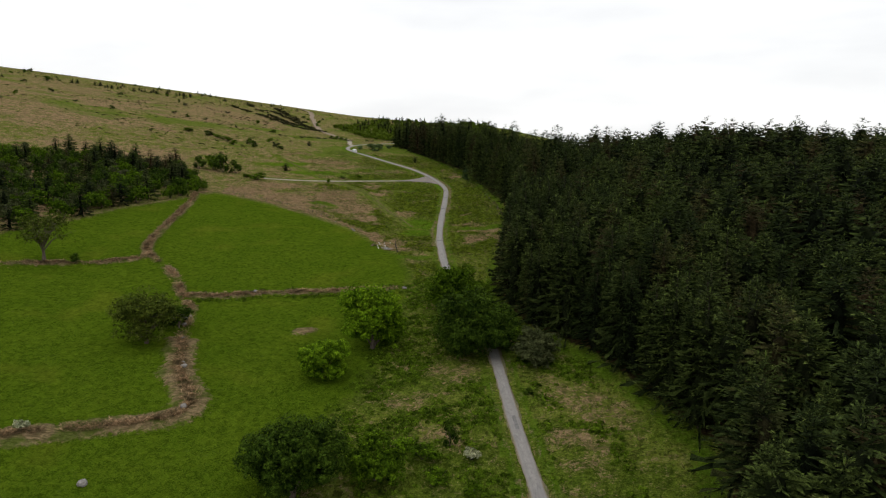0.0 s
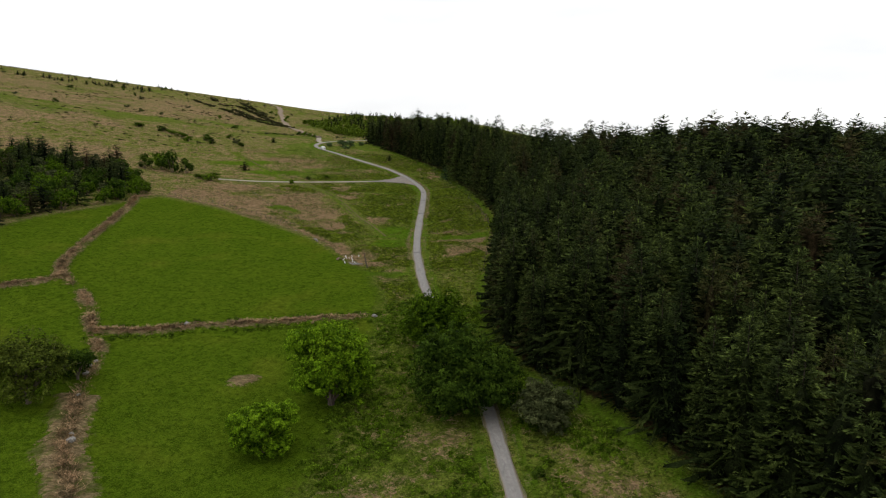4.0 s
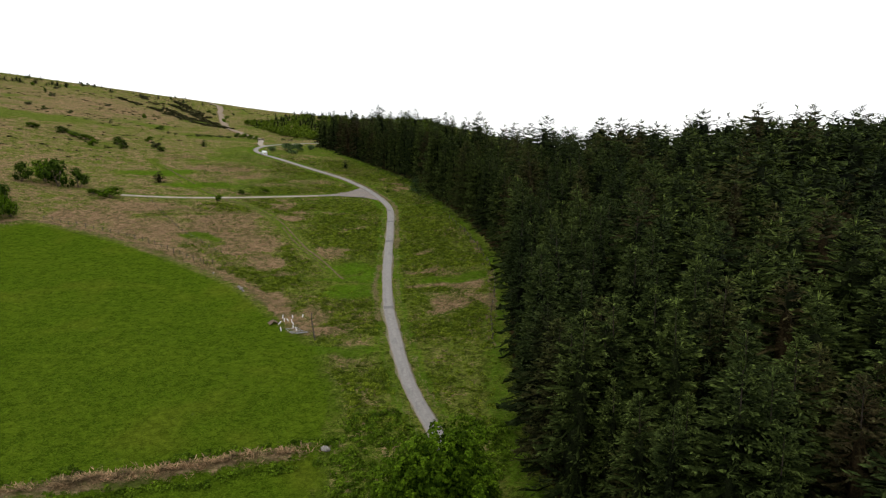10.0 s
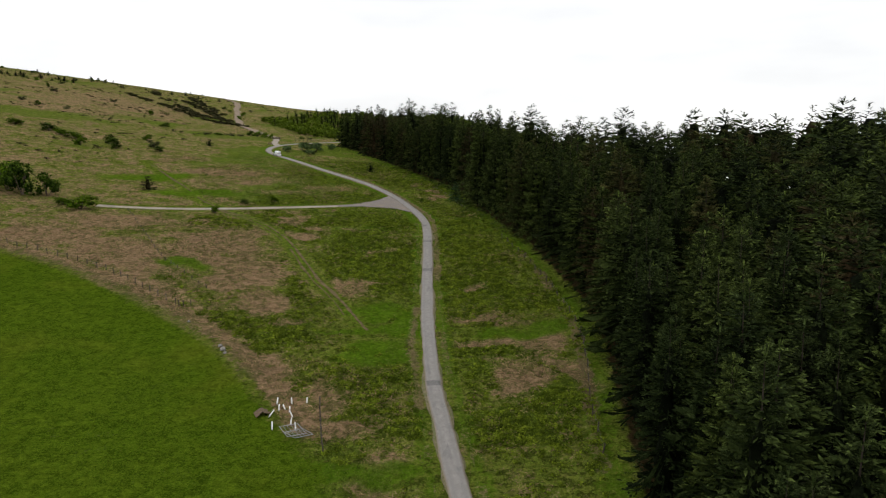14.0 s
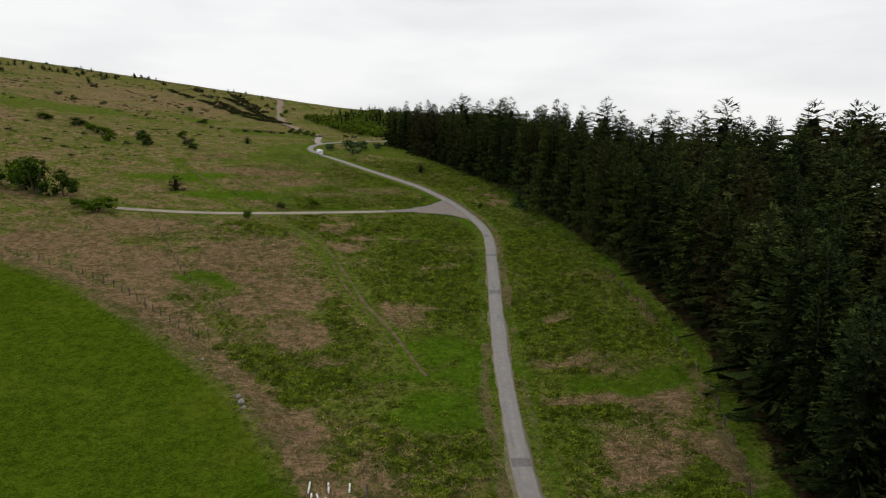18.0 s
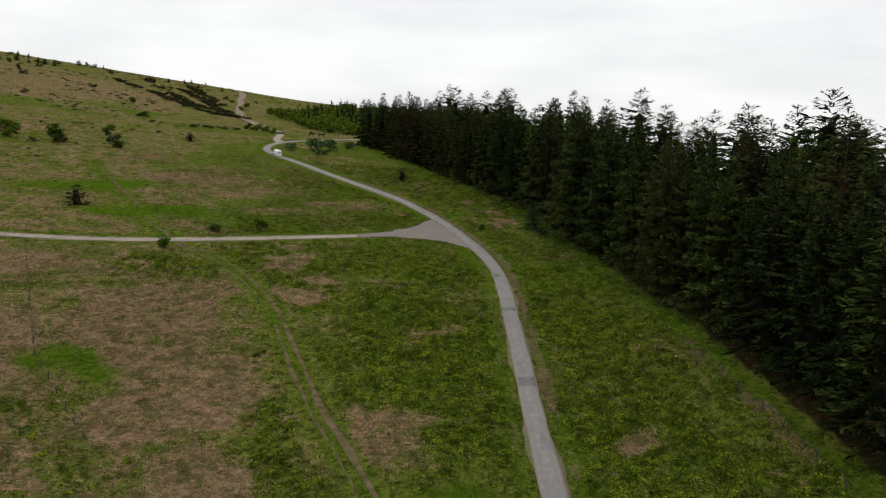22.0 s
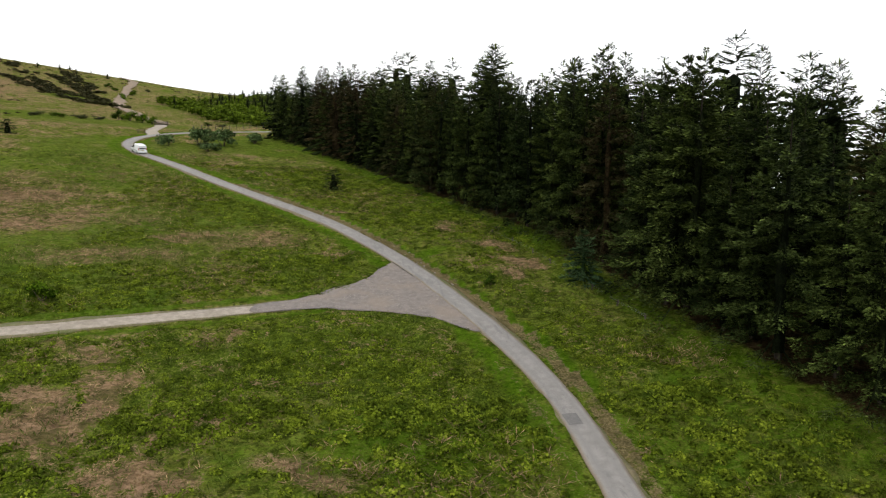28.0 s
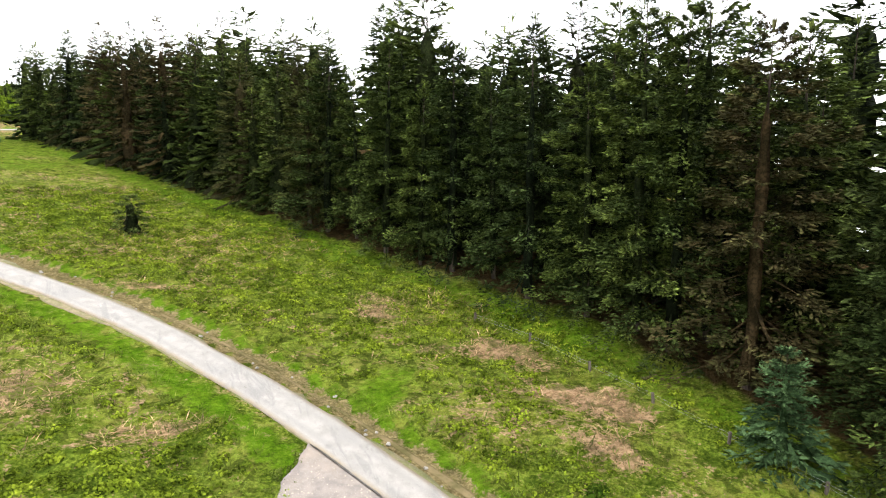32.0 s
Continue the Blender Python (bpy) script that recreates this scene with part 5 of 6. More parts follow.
x = -95 - 330 * r2.rand(3400)
y = 400 + 400 * r2.rand(3400)
ok = (fbm(x, y * 1.8, 40, 71, 4) + 0.25 * (r2.rand(3400) - 0.5) > 0.565)
v0, f0, t0 = bush_data(950, 1, 1, 14, 0.42)
parts = []
for a, b in zip(x[ok], y[ok]):
    w = 0.8 + 1.8 * r2.rand() ** 2
    parts.append((v0 * [w * 1.1, w, 0.35 + 0.25 * w] + [a, b, ground_at(a, b)], f0, t0))
stuff("heather_tufts", "dark tufts of heather and rush on the moor", "heath", parts, GORSE)
for k in range(26):
    a = k / 26
    x, y = -345 + 95 * a + 4 * r2.randn(), 640 + 75 * a + 9 * r2.randn()
    s = 1.2 + 0.9 * r2.rand()
    ob = copy_thing(RIDGE, pose(x, y, ground_at(x, y) - 0.1, 0, 0, 360 * r2.rand()))
    ob.scale = (s * 0.8, s * 0.8, s * 0.65)


# ---- low plants over the rough ground ----
def scatter(n, x0, x1, y0, y1, seed):
    r = np.random.RandomState(seed)
    x, y = x0 + (x1 - x0) * r.rand(n), y0 + (y1 - y0) * r.rand(n)
    return x, y, r


def cover(x, y):
    """Free of lanes, paths, pasture and forest."""
    return (lane_gap(x, y) > 2.2 + 1.2 * fbm(x, y, 5, 44, 2)) & (line_distance(x, y, RUT_PATH, 3) > 1.0) & ~inside(x, y, FOREST_POLY) & (line_distance(x, y, np.vstack([APRON_EDGE, APRON_EDGE[:1]]), 3) > 0.6) & ~inside(x, y, APRON_EDGE)


def clumps(x, y, r, fronds, size, rise, width, tall=0.0):
    """Rosettes of leaves that stand and arch outward."""
    n = len(x)
    z = height(x, y)
    az = (2 * np.pi * (np.arange(fronds)[None, :] + r.rand(n, fronds)) / fronds)
    s = size * (0.55 + 0.9 * r.rand(n, 1)) * (0.7 + 0.6 * r.rand(n, fronds))
    up = rise * (0.6 + 0.8 * r.rand(n, fronds)) * s
    base = np.stack([x[:, None] + 0.12 * s * np.cos(az), y[:, None] + 0.12 * s * np.sin(az), z[:, None] + tall * s * r.rand(n, fronds) - 0.03], -1).reshape(-1, 3)
    tip = base + np.stack([np.cos(az) * s, np.sin(az) * s, up], -1).reshape(-1, 3)
    v, f = kites(base, tip, (s * width).ravel(), None, 0.55)
    return v, f, np.tile([0.1, 0.6, 1.0, 0.6], n * fronds)


def dryness(x, y):
    return np.maximum.reduce([ellipses(x, y, s) for s in (DRY_UPPER, DRY_MIDDLE, DRY_LOWER, DRY_FAR)])


def mounds(x, y, r, size, low, leaf, leaves=34):
    """Domed leafy clumps, each of a fixed number of small leaves on its upper side."""
    n = len(x)
    e = r.randn(n, leaves, 3)
    e[..., 2] = np.abs(e[..., 2]) + 0.15
    e /= np.linalg.norm(e, axis=2)[..., None]
    g = (size * (0.55 + 0.9 * r.rand(n) ** 1.5))[:, None, None]
    p = np.stack([x, y, height(x, y) - 0.05], 1)[:, None, :] + e * g * (0.75 + 0.35 * r.rand(n, leaves, 1)) * [1, 1, low]
    d = (e + 0.5 * r.randn(n, leaves, 3) + [0, 0, 0.4]).reshape(-1, 3)
    t = np.cross(d, r.randn(n * leaves, 3))
    t = t / np.maximum(np.linalg.norm(t, axis=1), 1e-6)[:, None] * (leaf * (0.6 + 0.8 * r.rand(n * leaves)))[:, None]
    p = p.reshape(-1, 3)
    v, f = kites(p - 0.5 * t, p + 0.5 * t, 0.36 * np.linalg.norm(t, axis=1), d)
    # leaves on top of the dome lighter: light from above put in colour
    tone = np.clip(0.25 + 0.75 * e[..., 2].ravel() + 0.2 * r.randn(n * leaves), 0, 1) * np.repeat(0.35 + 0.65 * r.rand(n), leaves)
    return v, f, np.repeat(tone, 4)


x, y, r = scatter(26000, -62, 26, 196, 345, 61)
want = cover(x, y) & (field_depth(x, y) < np.where(y > 234, -4.0, -1.0)) & (line_distance(x, y, RUT_PATH, 4) > 2.0) & (1.9 * dryness(x, y) < r.rand(len(x))) & (np.maximum(fbm(x, y, 14, 60, 3), 0.4 + 0.25 * ellipses(x, y, FERN)) + 0.26 * (r.rand(len(x)) - 0.5) > 0.49) & (0.9 * ellipses(x, y, LUSH) < r.rand(len(x)))
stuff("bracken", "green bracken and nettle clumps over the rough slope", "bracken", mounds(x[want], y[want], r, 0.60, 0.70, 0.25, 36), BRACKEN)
x, y, r = scatter(22000, -50, 14, 340, 440, 69)
want = cover(x, y) & (line_distance(x, y, LANE, 6) > 3.2) & (1.7 * dryness(x, y) < r.rand(len(x))) & (fbm(x, y, 10, 60, 3) + 0.40 * (r.rand(len(x)) - 0.5) > 0.44) & (0.95 * ellipses(x, y, LUSH) < r.rand(len(x)))
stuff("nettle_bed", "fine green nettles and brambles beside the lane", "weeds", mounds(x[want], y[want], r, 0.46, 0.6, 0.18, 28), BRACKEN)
x, y, r = scatter(15000, -68, 30, 92, 202, 62)
bankside = (line_distance(x, y, BANK_A, 8) < 1.0 + 3.5 * fbm(x, y, 5, 65, 2)) & (line_distance(x, y, BANK_A, 8) > 1.0) & (r.rand(len(x)) < 0.8)
verge = (x > -40) & (field_depth(x, y) < -0.5 + 5 * fbm(x, y, 5, 63, 2) * (y < 178)) & (fbm(x, y, 9, 64, 3) + 0.2 * (r.rand(len(x)) - 0.5) > 0.41) & (dryness(x, y) < 0.3 + 0.4 * r.rand(len(x)))
want = cover(x, y) & (bankside | verge)
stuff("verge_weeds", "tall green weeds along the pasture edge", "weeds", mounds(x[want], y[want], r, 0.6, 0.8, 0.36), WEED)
x, y, r = scatter(75000, -100, 26, 200, 440, 65)
want = cover(x, y) & (field_depth(x, y) < -0.3) & ((0.75 * np.maximum(dryness(x, y), (field_depth(x, y) > -5) & (y > 234)) > r.rand(len(x))) | (fbm(x, y, 11, 66, 3) + 0.2 * r.rand(len(x)) > 0.74)) & (ellipses(x, y, LUSH) < 0.4)
stuff("dead_grass", "bleached dead grass tussocks on the slope", "dead grass", clumps(x[want], y[want], r, 6, 0.62, 0.34, 0.035, 0.25), STRAW)
x, y, r = scatter(45000, -75, 26, 210, 450, 67)
want = cover(x, y) & (field_depth(x, y) < -0.8) & (fbm(x, y, 8, 68, 3) > 0.47)
stuff("coarse_grass", "coarse green grass tufts on the slope", "grass", clumps(x[want], y[want], r, 5, 0.36, 0.9, 0.06, 0.2), SEDGE)
bank_pts = np.vstack([BANK_A, BANK_B, BANK_C, BANK_D])
r = np.random.RandomState(70)
p = bank_pts[r.randint(len(bank_pts), size=9000)] + 0.7 * r.randn(9000, 2)
p = p[fbm(p[:, 0], p[:, 1], 9, 84, 3) + 0.1 * r.randn(9000) > np.where((p[:, 1] > 150) & (p[:, 1] < 206), 0.47, 0.30)]
stuff("bank_grass", "dead brown grass over the tumbled field banks", "dead grass", clumps(p[:, 0], p[:, 1], r, 5, 0.6, 0.5, 0.09, 0.2), STRAW)


# ---- stones ----
def stone_data(seed):
    bm = bmesh.new()
    bmesh.ops.create_icosphere(bm, subdivisions=2, radius=0.5)
    r = np.random.RandomState(seed)
    off = Vector(r.rand(3) * 9)
    for v in bm.verts:
        v.co *= 1 + 0.45 * noise.noise(v.co * 1.7 + off)
        v.co.z *= 0.65
    return bm_data("stone", bm, STONE)


STONES = [stone_data(k) for k in range(5)]


def stone(name, label, x, y, s, k, group=""):
    ob = new(name, STONES[k % 5])
    ob.location, ob.scale, ob.rotation_euler = (x, y, ground_at(x, y) + 0.12 * s), (s, s * 0.8, s), (0, 0, k * 1.3)
    return tagged(ob, label, "stone", group)


stone("boulder", "pale grey boulder lying in the pasture", -53.9, 97.3, 1.9, 1)
for k, (x, y, s) in enumerate([(-52.6, 135.6, 1.5), (-46.9, 119.8, 1.6), (-61.2, 160.4, 1.3), (-60.6, 157.6, 1.4), (-60.9, 162.5, 1.0), (-57.8, 149, 1.0), (-50.2, 181.4, 1.5), (-53.4, 137.3, 0.9), (-34.3, 258.6, 0.9), (-33.6, 257.3, 1.1), (-33, 256.1, 0.7), (-42, 268.6, 0.7), (-10.8, 191.3, 1.2)]):
    stone("bank_stone", "pale stone showing through the field bank", x, y, s, k, "bank stones")
for k in range(26):
    t = 0.15 + 0.8 * r2.rand()
    i = int(t * (len(ditch_line) - 1))
    x, y = ditch_line[i] + 0.35 * r2.randn(2)
    stone("verge_stone", "small pale stone beside the lane ditch", x, y, 0.16 + 0.16 * r2.rand(), k, "verge stones")

# ---- junction apron and lane patches ----
apron_edge = APRON_EDGE
c = np.array([-10.5, 368.0])
rim = smooth_line(np.vstack([apron_edge, apron_edge[:1]]), 0.5)[:-1]
rim = rim + 0.45 * (np.c_[vnoise(rim[:, 0], rim[:, 1], 1.0, 1), vnoise(rim[:, 0], rim[:, 1], 1.0, 2)] - 0.5)
rim = rim[np.argsort(np.arctan2(rim[:, 1] - c[1], rim[:, 0] - c[0]))]
rings, nr = [], 8
for k in range(1, nr + 1):
    rings.append(c + (rim - c) * k / nr)
pts = np.vstack([[c]] + rings + [rim])
zz = np.maximum(terrain(pts[:, 0], pts[:, 1]) + 0.04, height(pts[:, 0], pts[:, 1]) + 0.03)
zz[-len(rim):] -= 0.06
m = len(rim)
f = [np.c_[np.zeros(m, int), 1 + np.arange(m), 1 + (np.arange(m) + 1) % m]]
for k in range(nr):
    a, b = 1 + k * m + np.arange(m), 1 + k * m + (np.arange(m) + 1) % m
    f += [np.c_[a, a + m, b + m], np.c_[a, b + m, b]]
apron = new("junction_apron", mesh_data("junction_apron", np.c_[pts, zz], np.concatenate(f), APRON, None, True))
crack = ribbon("edge_crack", smooth_line(offset_line(LANE[(LANE[:, 1] > 374.5) & (LANE[:, 1] < 381)], 1.27), 0.3), 0.06, 0.085, RUBBLE, 0.12, 5, 61, 0.03)
tagged(crack, "dark broken edge of the lane at the apron", "edge", kind="structure")
r = np.random.RandomState(88)
gp = np.c_[-26 + 26 * r.rand(9000), 357 + 25 * r.rand(9000)]
gp = gp[inside(gp[:, 0], gp[:, 1], apron_edge)][:2200]
gs = 0.02 + 0.05 * r.rand(len(gp)) ** 2
ga = 6.28 * r.rand(len(gp))
gz_ = np.maximum(terrain(gp[:, 0], gp[:, 1]) + 0.045, height(gp[:, 0], gp[:, 1]) + 0.03)
corners = [np.c_[gp[:, 0] + gs * np.cos(ga + o), gp[:, 1] + gs * np.sin(ga + o), gz_ - 0.01] for o in (0, 2.0, 4.1)]
gv = np.stack(corners + [np.c_[gp, gz_ + gs * 0.8]], 1).reshape(-1, 3)
gk = 4 * np.arange(len(gp))[:, None]
stuff("apron_gravel", "loose pale gravel scattered on the apron", "gravel", (gv, np.concatenate([gk + [0, 1, 3], gk + [1, 2, 3], gk + [2, 0, 3]]), np.ones(len(gv))), GRAVEL)
tagged(apron, "stony grey-brown gravel apron where the track joins", "track", kind="structure")


r = np.random.RandomState(91)
pick = r.randint(len(rim), size=1500)
away = rim[pick] - c
away /= np.linalg.norm(away, axis=1)[:, None]
edge_pts = rim[pick] + away * (0.45 * r.randn(1500) + 0.12)[:, None]
edge_pts = edge_pts[(lane_gap(edge_pts[:, 0], edge_pts[:, 1]) > 1.4)]
stuff("apron_grass", "grass creeping over the apron edge", "grass", mounds(edge_pts[:, 0], edge_pts[:, 1], r, 0.22, 0.5, 0.13, 22), SEDGE)


def lane_patch(y0, length, width, off):
    """A darker repair lying on the lane."""
    i0 = int(np.argmin(np.abs(LANE[:, 1] - y0)))
    line = smooth_line(LANE[i0 - 6:i0 + 7:2], 0.35)
    s = np.r_[0, np.cumsum(np.linalg.norm(np.diff(line, axis=0), axis=1))]
    mid = s[len(s) // 2]
    line = line[np.abs(s - mid) < length / 2]
    d = np.gradient(line, axis=0)
    d /= np.linalg.norm(d, axis=1)[:, None]
    line = line + np.c_[-d[:, 1], d[:, 0]] * off
    ob = ribbon("asphalt_patch", line, width, 0.105, PATCH, 0.06, 5, int(y0), 0.03, crown=0.03)
    return tagged(ob, "dark grey asphalt repair patch in the lane", "patch", "lane patches", "structure")


for y0, length, width, off in [(303.5, 2.6, 2.0, 0), (326, 1.8, 1.9, 0), (247, 2.2, 2.0, 0), (118, 5, 0.7, -0.1), (341, 1.8, 1.2, 0.3)]:
    lane_patch(y0, length, width, off)


# ---- fences ----
POST = box_bm(bmesh.new(), (0.15, 0.15, 1.6), (0, 0, 0.5), None, 0.02)
POST = bm_data("post", POST, POST_WOOD)


def fence(name, label, line, gap, wires=2, seed=0, tilt=6, tall=1.0):
    thing = new(name)
    thing.location = (*line[0], 0)
    r = np.random.RandomState(seed)
    s = np.r_[0, np.cumsum(np.linalg.norm(np.diff(line, axis=0), axis=1))]
    pos = [np.array([np.interp(d, s, line[:, 0]), np.interp(d, s, line[:, 1])]) for d in np.arange(0, s[-1], gap)]
    tops = []
    for x, y in pos:
        z = ground_at(x, y)
        ob = part("post", POST, None, thing)
        ob.matrix_local = Matrix.Translation((x - line[0][0], y - line[0][1], z)) @ pose(0, 0, 0, tilt * r.randn(), tilt * r.randn(), 90 * r.rand()) @ Matrix.Diagonal((1, 1, tall, 1))
        tops.append(Vector((x - line[0][0], y - line[0][1], z)))
    for k in range(wires):
        bm = bmesh.new()
        for a, b in zip(tops[:-1], tops[1:]):
            rod_bm(bm, a + Vector((0, 0, (1.05 - 0.4 * k) * tall)), b + Vector((0, 0, (1.05 - 0.4 * k) * tall)), 0.004, None, 3)
        part("wire", bm, WIRE, thing)
    return tagged(thing, label, "fence")


fence("field_fence", "leaning grey post and wire fence above the pasture", smooth_line([(-99, 312.5), (-93.3, 310), (-84.6, 306), (-77.7, 302.8), (-70.8, 299), (-65, 295.1), (-51.1, 281.6), (-46.5, 277.5)]), 3.0, 2, 1)
fence("cross_fence", "old grey post fence crossing the rough slope", smooth_line([(-80.3, 345.7), (-73.7, 334), (-62.3, 313.3), (-56.7, 303.8), (-48.1, 292.9), (-42.2, 285.6)]), 3.6, 2, 2, 6, 0.65)
fence("forest_fence", "wire fence on grey posts along the spruce edge", smooth_line([(17.5, 226), (19.3, 238), (21.2, 246), (23, 255), (24.2, 264), (24.4, 276), (23.9, 290), (22.4, 308), (19.4, 328)]), 4.5, 2, 3)
fence("edge_fence", "low wire fence in the grass below the spruces", smooth_line([(14.2, 358), (12.6, 366.5), (11.0, 374), (9.4, 383), (6.0, 392)]), 5.0, 2, 4, 6, 0.5)
fence("pen_fence", "short brown fence beside the dumped pipes", smooth_line([(-15.2, 229), (-15.9, 233), (-16.8, 240.5)]), 1.9, 2, 5, 3)
fence("bend_fence", "post fence behind the bend of the lane", smooth_line([(-58, 509), (-45, 530), (-25, 556)]), 3.2, 2, 6, 3)
gate = new("broken_gateway")
gate.location = (-45.3, 277.3, ground_at(-45.3, 277.3))
for k, (dx, dy) in enumerate([(-0.9, -0.1), (0, -0.3), (1.1, 0.3)]):
    ob = part("gate_post", POST, None, gate)
    ob.matrix_local = pose(dx, dy, -0.05, 4 * k, -5, 20 * k)
tagged(gate, "three leaning dark posts of a broken gateway", "gate")

# gate and bench by the hill track
hg = new("hill_gate")
hg.location = (-69.3, 519, ground_at(-69.3, 519))
for sx_ in (-1.9, 1.9):
    part("gate_post", box_bm(bmesh.new(), (0.2, 0.2, 1.7), (sx_, 0, 0.6), None, 0.02), POST_WOOD, hg)
for k in range(5):
    part("bar", box_bm(bmesh.new(), (3.6, 0.05, 0.10), (0, 0, 0.3 + 0.22 * k), None, 0.01), POST_WOOD, hg)
tagged(hg, "weathered five-bar wooden gate to the hill track", "gate")
bench = new("picnic_table")
bench.location, bench.rotation_euler = (-66.5, 486, ground_at(-66.5, 486)), (0, 0, 0.5)
part("tabletop", box_bm(bmesh.new(), (2.0, 0.8, 0.06), (0, 0, 0.74), None, 0.01), POST_WOOD, bench)
for s_ in (-0.72, 0.72):
    part("seat", box_bm(bmesh.new(), (2.0, 0.28, 0.05), (0, s_, 0.45), None, 0.01), POST_WOOD, bench)
for s_ in (-0.75, 0.75):
    part("trestle", rod_bm(rod_bm(bmesh.new(), (s_, -0.75, -0.1), (s_, -0.2, 0.72), 0.05), (s_, 0.75, -0.1), (s_, 0.2, 0.72), 0.05), POST_WOOD, bench)
tagged(bench, "weathered wooden picnic table on the grass", "table")

# ---- dumped pipes and hurdles at the pasture corner ----
PIPE = bmesh.new()
bmesh.ops.create_cone(PIPE, cap_ends=False, segments=12, radius1=0.17, radius2=0.17, depth=1.5, matrix=Matrix.Rotation(radians(90), 4, "Y"))
inner = bmesh.ops.create_cone(PIPE, cap_ends=False, segments=12, radius1=0.14, radius2=0.14, depth=1.5, matrix=Matrix.Rotation(radians(90), 4, "Y"))
PIPE = bm_data("plastic_pipe", PIPE, TUBE, True)
for k, (x, y, a, s) in enumerate([(-22.6, 241.6, 95, 1.7), (-22.1, 239.9, 98, 1.7), (-22.8, 238.2, 80, 1.7), (-22.2, 235.2, 100, 1.8), (-20.7, 241.6, 100, 1.6), (-20.6, 239.2, 98, 1.4), (-20.2, 237.9, 110, 1.4), (-20.0, 236.3, 95, 1.6), (-18.6, 241.3, 95, 1.4), (-19.3, 235.2, 100, 1.7), (-21.5, 240.2, 110, 1.4)]):
    ob = new("plastic_pipe", PIPE)
    ob.matrix_world = pose(x, y, ground_at(x, y) + 0.18, 0, -6 * math.sin(radians(a)), a) @ Matrix.Diagonal((s * 0.7, 0.55, 0.55, 1))
    tagged(ob, "short white plastic pipe lying in the grass", "pipe", "dumped pipes")
for k, (x, y, rz, rx) in enumerate([(-19.4, 233.6, 30, 6), (-18.5, 232.6, 34, -4)]):
    h_ = new("metal_hurdle")
    h_.matrix_world = pose(x, y, ground_at(x, y) + 0.45 + 0.12 * k, rx, 4, rz)
    for a, b in [((-1.2, -1.4, 0), (1.2, -1.4, 0)), ((-1.2, 1.4, 0), (1.2, 1.4, 0)), ((-1.2, -1.4, 0), (-1.2, 1.4, 0)), ((1.2, -1.4, 0), (1.2, 1.4, 0))]:
        part("rail", rod_bm(bmesh.new(), a, b, 0.045), GALV, h_)
    for j in range(4):
        part("bar", rod_bm(bmesh.new(), (-0.75 + 0.5 * j, -1.4, 0), (-0.75 + 0.5 * j, 1.4, 0), 0.022), GALV, h_)
    tagged(h_, "galvanised metal hurdle dumped on pipes", "hurdle", "dumped hurdles")
net = bmesh.new()
bmesh.ops.create_grid(net, x_segments=7, y_segments=7, size=1.0)
for v in net.verts:
    v.co.z = 0.55 * max(0, 1 - abs(v.co.x)) + 0.25 * noise.noise(v.co * 2)
    v.co.y *= 0.8
bmesh.ops.solidify(net, geom=net.faces[:], thickness=0.06)
ob = new("netting_heap", bm_data("netting_heap", net, NETTING))
ob.matrix_world = pose(-24.0, 238.4, ground_at(-24.0, 238.4) + 0.05, 0, 0, 25)
tagged(ob, "crumpled heap of brown netting beside the pipes", "netting")


# ---- the van ----
def loft(sections, close=True):
    """A skin over rings of the same count."""
    bm = bmesh.new()
    rings_ = [[bm.verts.new(p_) for p_ in s_] for s_ in sections]
    n_ = len(rings_[0])
    for a, b in zip(rings_[:-1], rings_[1:]):
        for k in range(n_):
            bm.faces.new((a[k], a[(k + 1) % n_], b[(k + 1) % n_], b[k]))
    if close:
        bm.faces.new(rings_[0][::-1]), bm.faces.new(rings_[-1])
    bmesh.ops.recalc_face_normals(bm, faces=bm.faces[:])
    return bm


def van_ring(y, w, zb, belt, zt, roof):
    """Half widths at sill, belt and roof make a rounded box section at y."""
    r_ = 0.10
    right = [(w * 0.94, zb), (w, zb + 0.12), (w, belt), (roof + (w - roof) * 0.25, zt - 0.16), (roof, zt - 0.05), (roof - r_, zt)]
    return [(x_, y, z_) for x_, z_ in right] + [(-x_, y, z_) for x_, z_ in right[::-1]]


van = new("van")
body = loft([van_ring(-2.18, 0.84, 0.34, 1.0, 1.72, 0.70), van_ring(-2.10, 0.88, 0.26, 1.0, 1.80, 0.74), van_ring(-1.2, 0.90, 0.24, 1.0, 1.86, 0.75), van_ring(0.35, 0.90, 0.24, 1.0, 1.85, 0.74), van_ring(0.75, 0.90, 0.24, 0.98, 1.72, 0.70),
             van_ring(1.35, 0.89, 0.24, 0.92, 1.12, 0.72), van_ring(2.0, 0.84, 0.26, 0.78, 0.92, 0.66), van_ring(2.2, 0.74, 0.34, 0.62, 0.74, 0.55)])
body = part("body", body, PAINT, van)
part("bumper", box_bm(bmesh.new(), (1.74, 0.16, 0.26), (0, -2.20, 0.44), None, 0.04), PAINT, van)
part("bumper", box_bm(bmesh.new(), (1.66, 0.18, 0.26), (0, 2.16, 0.42), None, 0.04), TRIM, van)
part("rear_window", loft([[(-0.62, -2.185, 1.06), (0.62, -2.185, 1.06), (0.56, -2.12, 1.56), (-0.56, -2.12, 1.56)], [(-0.62, -2.20, 1.06), (0.62, -2.20, 1.06), (0.56, -2.15, 1.56), (-0.56, -2.15, 1.56)]]), GLASS, van)
part("windscreen", loft([[(-0.70, 1.32, 1.14), (0.70, 1.32, 1.14), (0.62, 0.80, 1.70), (-0.62, 0.80, 1.70)], [(-0.70, 1.35, 1.16), (0.70, 1.35, 1.16), (0.62, 0.83, 1.72), (-0.62, 0.83, 1.72)]]), GLASS, van)
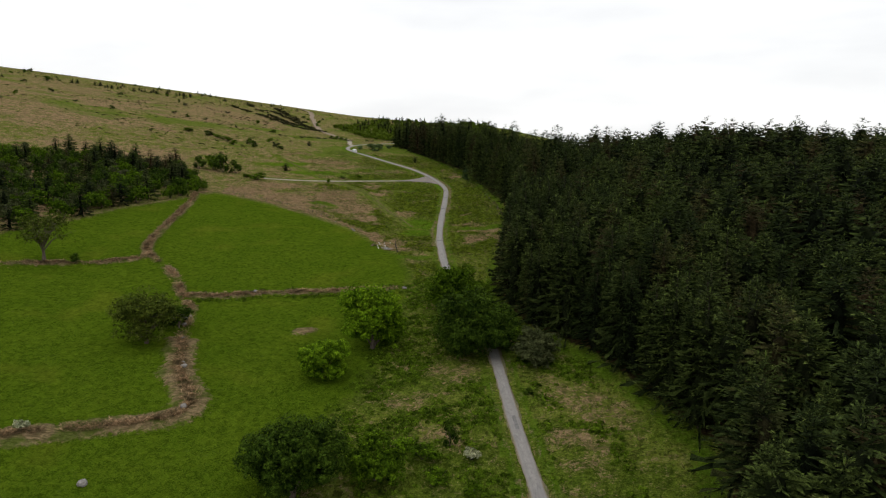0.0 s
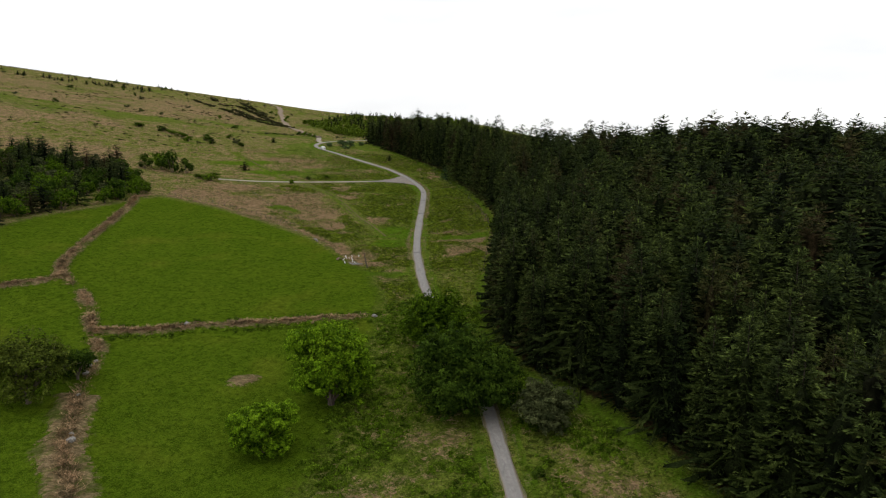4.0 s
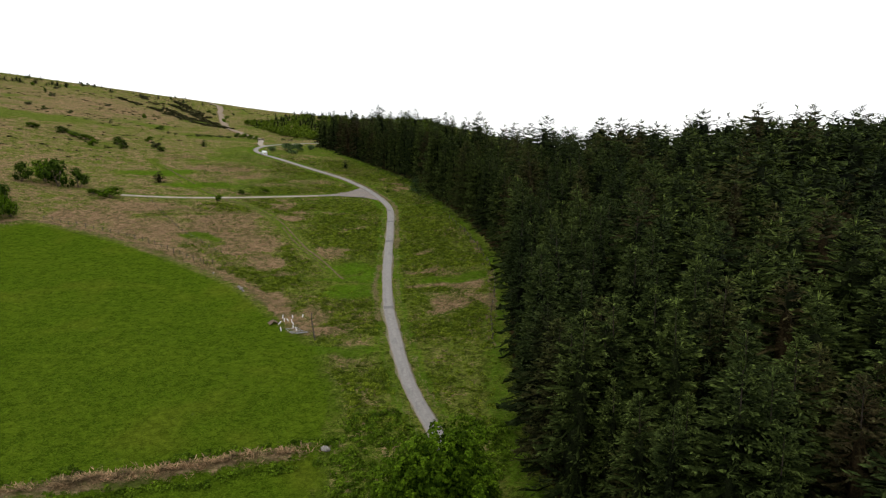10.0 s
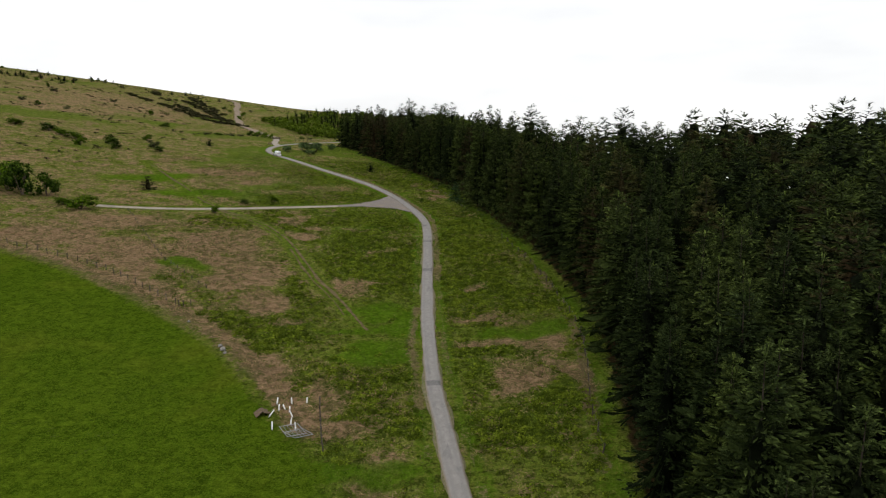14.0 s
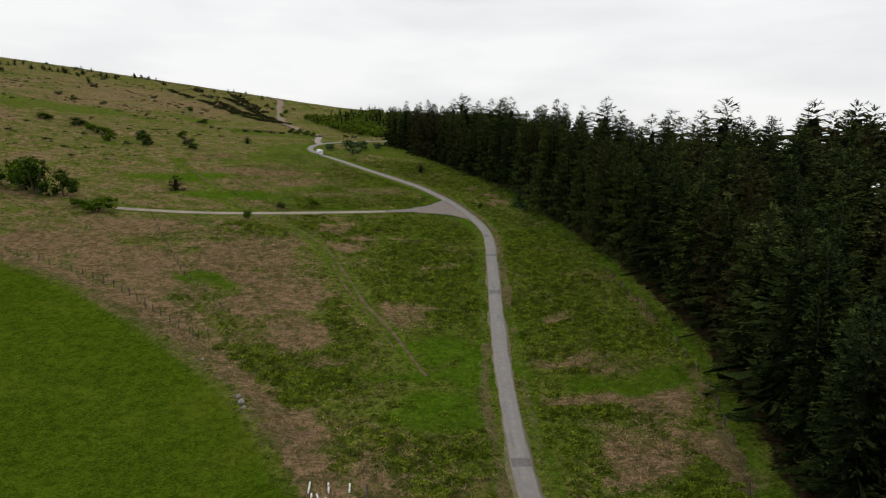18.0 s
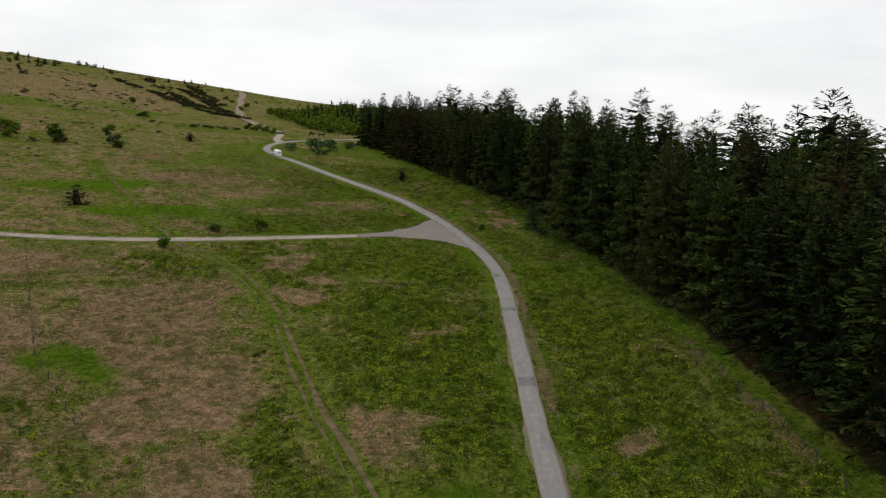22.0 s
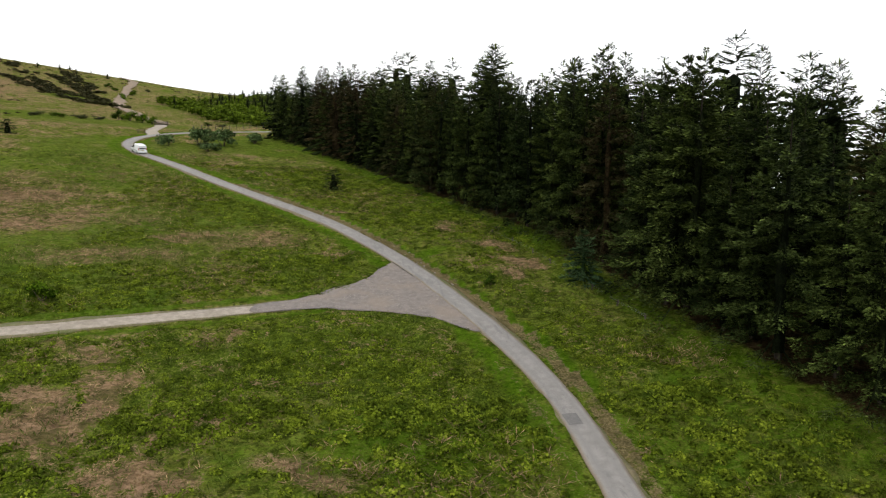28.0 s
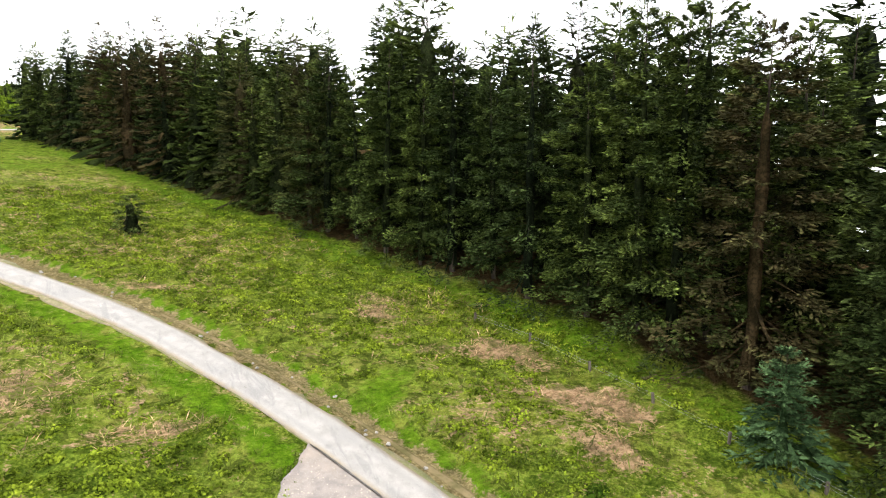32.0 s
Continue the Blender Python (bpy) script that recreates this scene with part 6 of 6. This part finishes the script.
for s_ in (-1, 1):
    part("side_window", loft([[(s_ * 0.895, 1.0, 1.05), (s_ * 0.895, 0.1, 1.05), (s_ * 0.80, 0.1, 1.58), (s_ * 0.80, 0.72, 1.58)], [(s_ * 0.912, 1.0, 1.05), (s_ * 0.912, 0.1, 1.05), (s_ * 0.83, 0.1, 1.58), (s_ * 0.83, 0.72, 1.58)]]), GLASS, van)
    part("side_strip", box_bm(bmesh.new(), (0.03, 2.4, 0.10), (s_ * 0.905, -0.2, 0.58), None, 0.01), TRIM, van)
    part("tail_light", box_bm(bmesh.new(), (0.13, 0.08, 0.46), (s_ * 0.78, -2.17, 1.02), None, 0.02), RED_LENS, van)
    part("headlight", box_bm(bmesh.new(), (0.30, 0.20, 0.16), (s_ * 0.58, 2.10, 0.72), None, 0.03), CLEAR_LENS, van)
    mirror = part("mirror", box_bm(bmesh.new(), (0.20, 0.12, 0.17), (s_ * 1.0, 0.98, 1.12), None, 0.03), TRIM, van)
    for y_ in (-1.32, 1.42):
        bm = bmesh.new()
        bmesh.ops.create_cone(bm, cap_ends=True, segments=20, radius1=0.31, radius2=0.31, depth=0.2, matrix=Matrix.Translation((s_ * 0.82, y_, 0.31)) @ Matrix.Rotation(radians(90), 4, "Y"))
        bmesh.ops.bevel(bm, geom=bm.edges[:], offset=0.02, segments=1, affect="EDGES")
        wheel = part("wheel", bm, RUBBER, van)
        bm = bmesh.new()
        bmesh.ops.create_cone(bm, cap_ends=True, segments=16, radius1=0.19, radius2=0.19, depth=0.03, matrix=Matrix.Translation((s_ * 0.925, y_, 0.31)) @ Matrix.Rotation(radians(90), 4, "Y"))
        part("rim", bm, RIM, wheel)
part("door_seam", box_bm(bmesh.new(), (0.012, 0.01, 1.1), (0, -2.195, 0.98)), TRIM, van)
plate = part("number_plate", box_bm(bmesh.new(), (0.52, 0.02, 0.11), (0, -2.215, 0.72)), PLATE, van)
part("plate_bars", box_bm(bmesh.new(), (0.40, 0.01, 0.06), (0, -2.228, 0.72)), PLATE_BAR, plate)
vx, vy = -57.0, 447.6
i = int(np.argmin(np.hypot(LANE[:, 0] - vx, LANE[:, 1] - vy)))
dv = LANE[i + 2] - LANE[i - 2]
slope = (terrain(*LANE[i + 2]) - terrain(*LANE[i - 2])) / np.linalg.norm(dv)
van.matrix_world = pose(vx, vy, float(terrain(vx, vy)) + 0.085, math.degrees(math.atan(slope)), 0, math.degrees(math.atan2(-dv[0], dv[1])))
tagged(van, "small white panel van on the bend of the lane", "van")
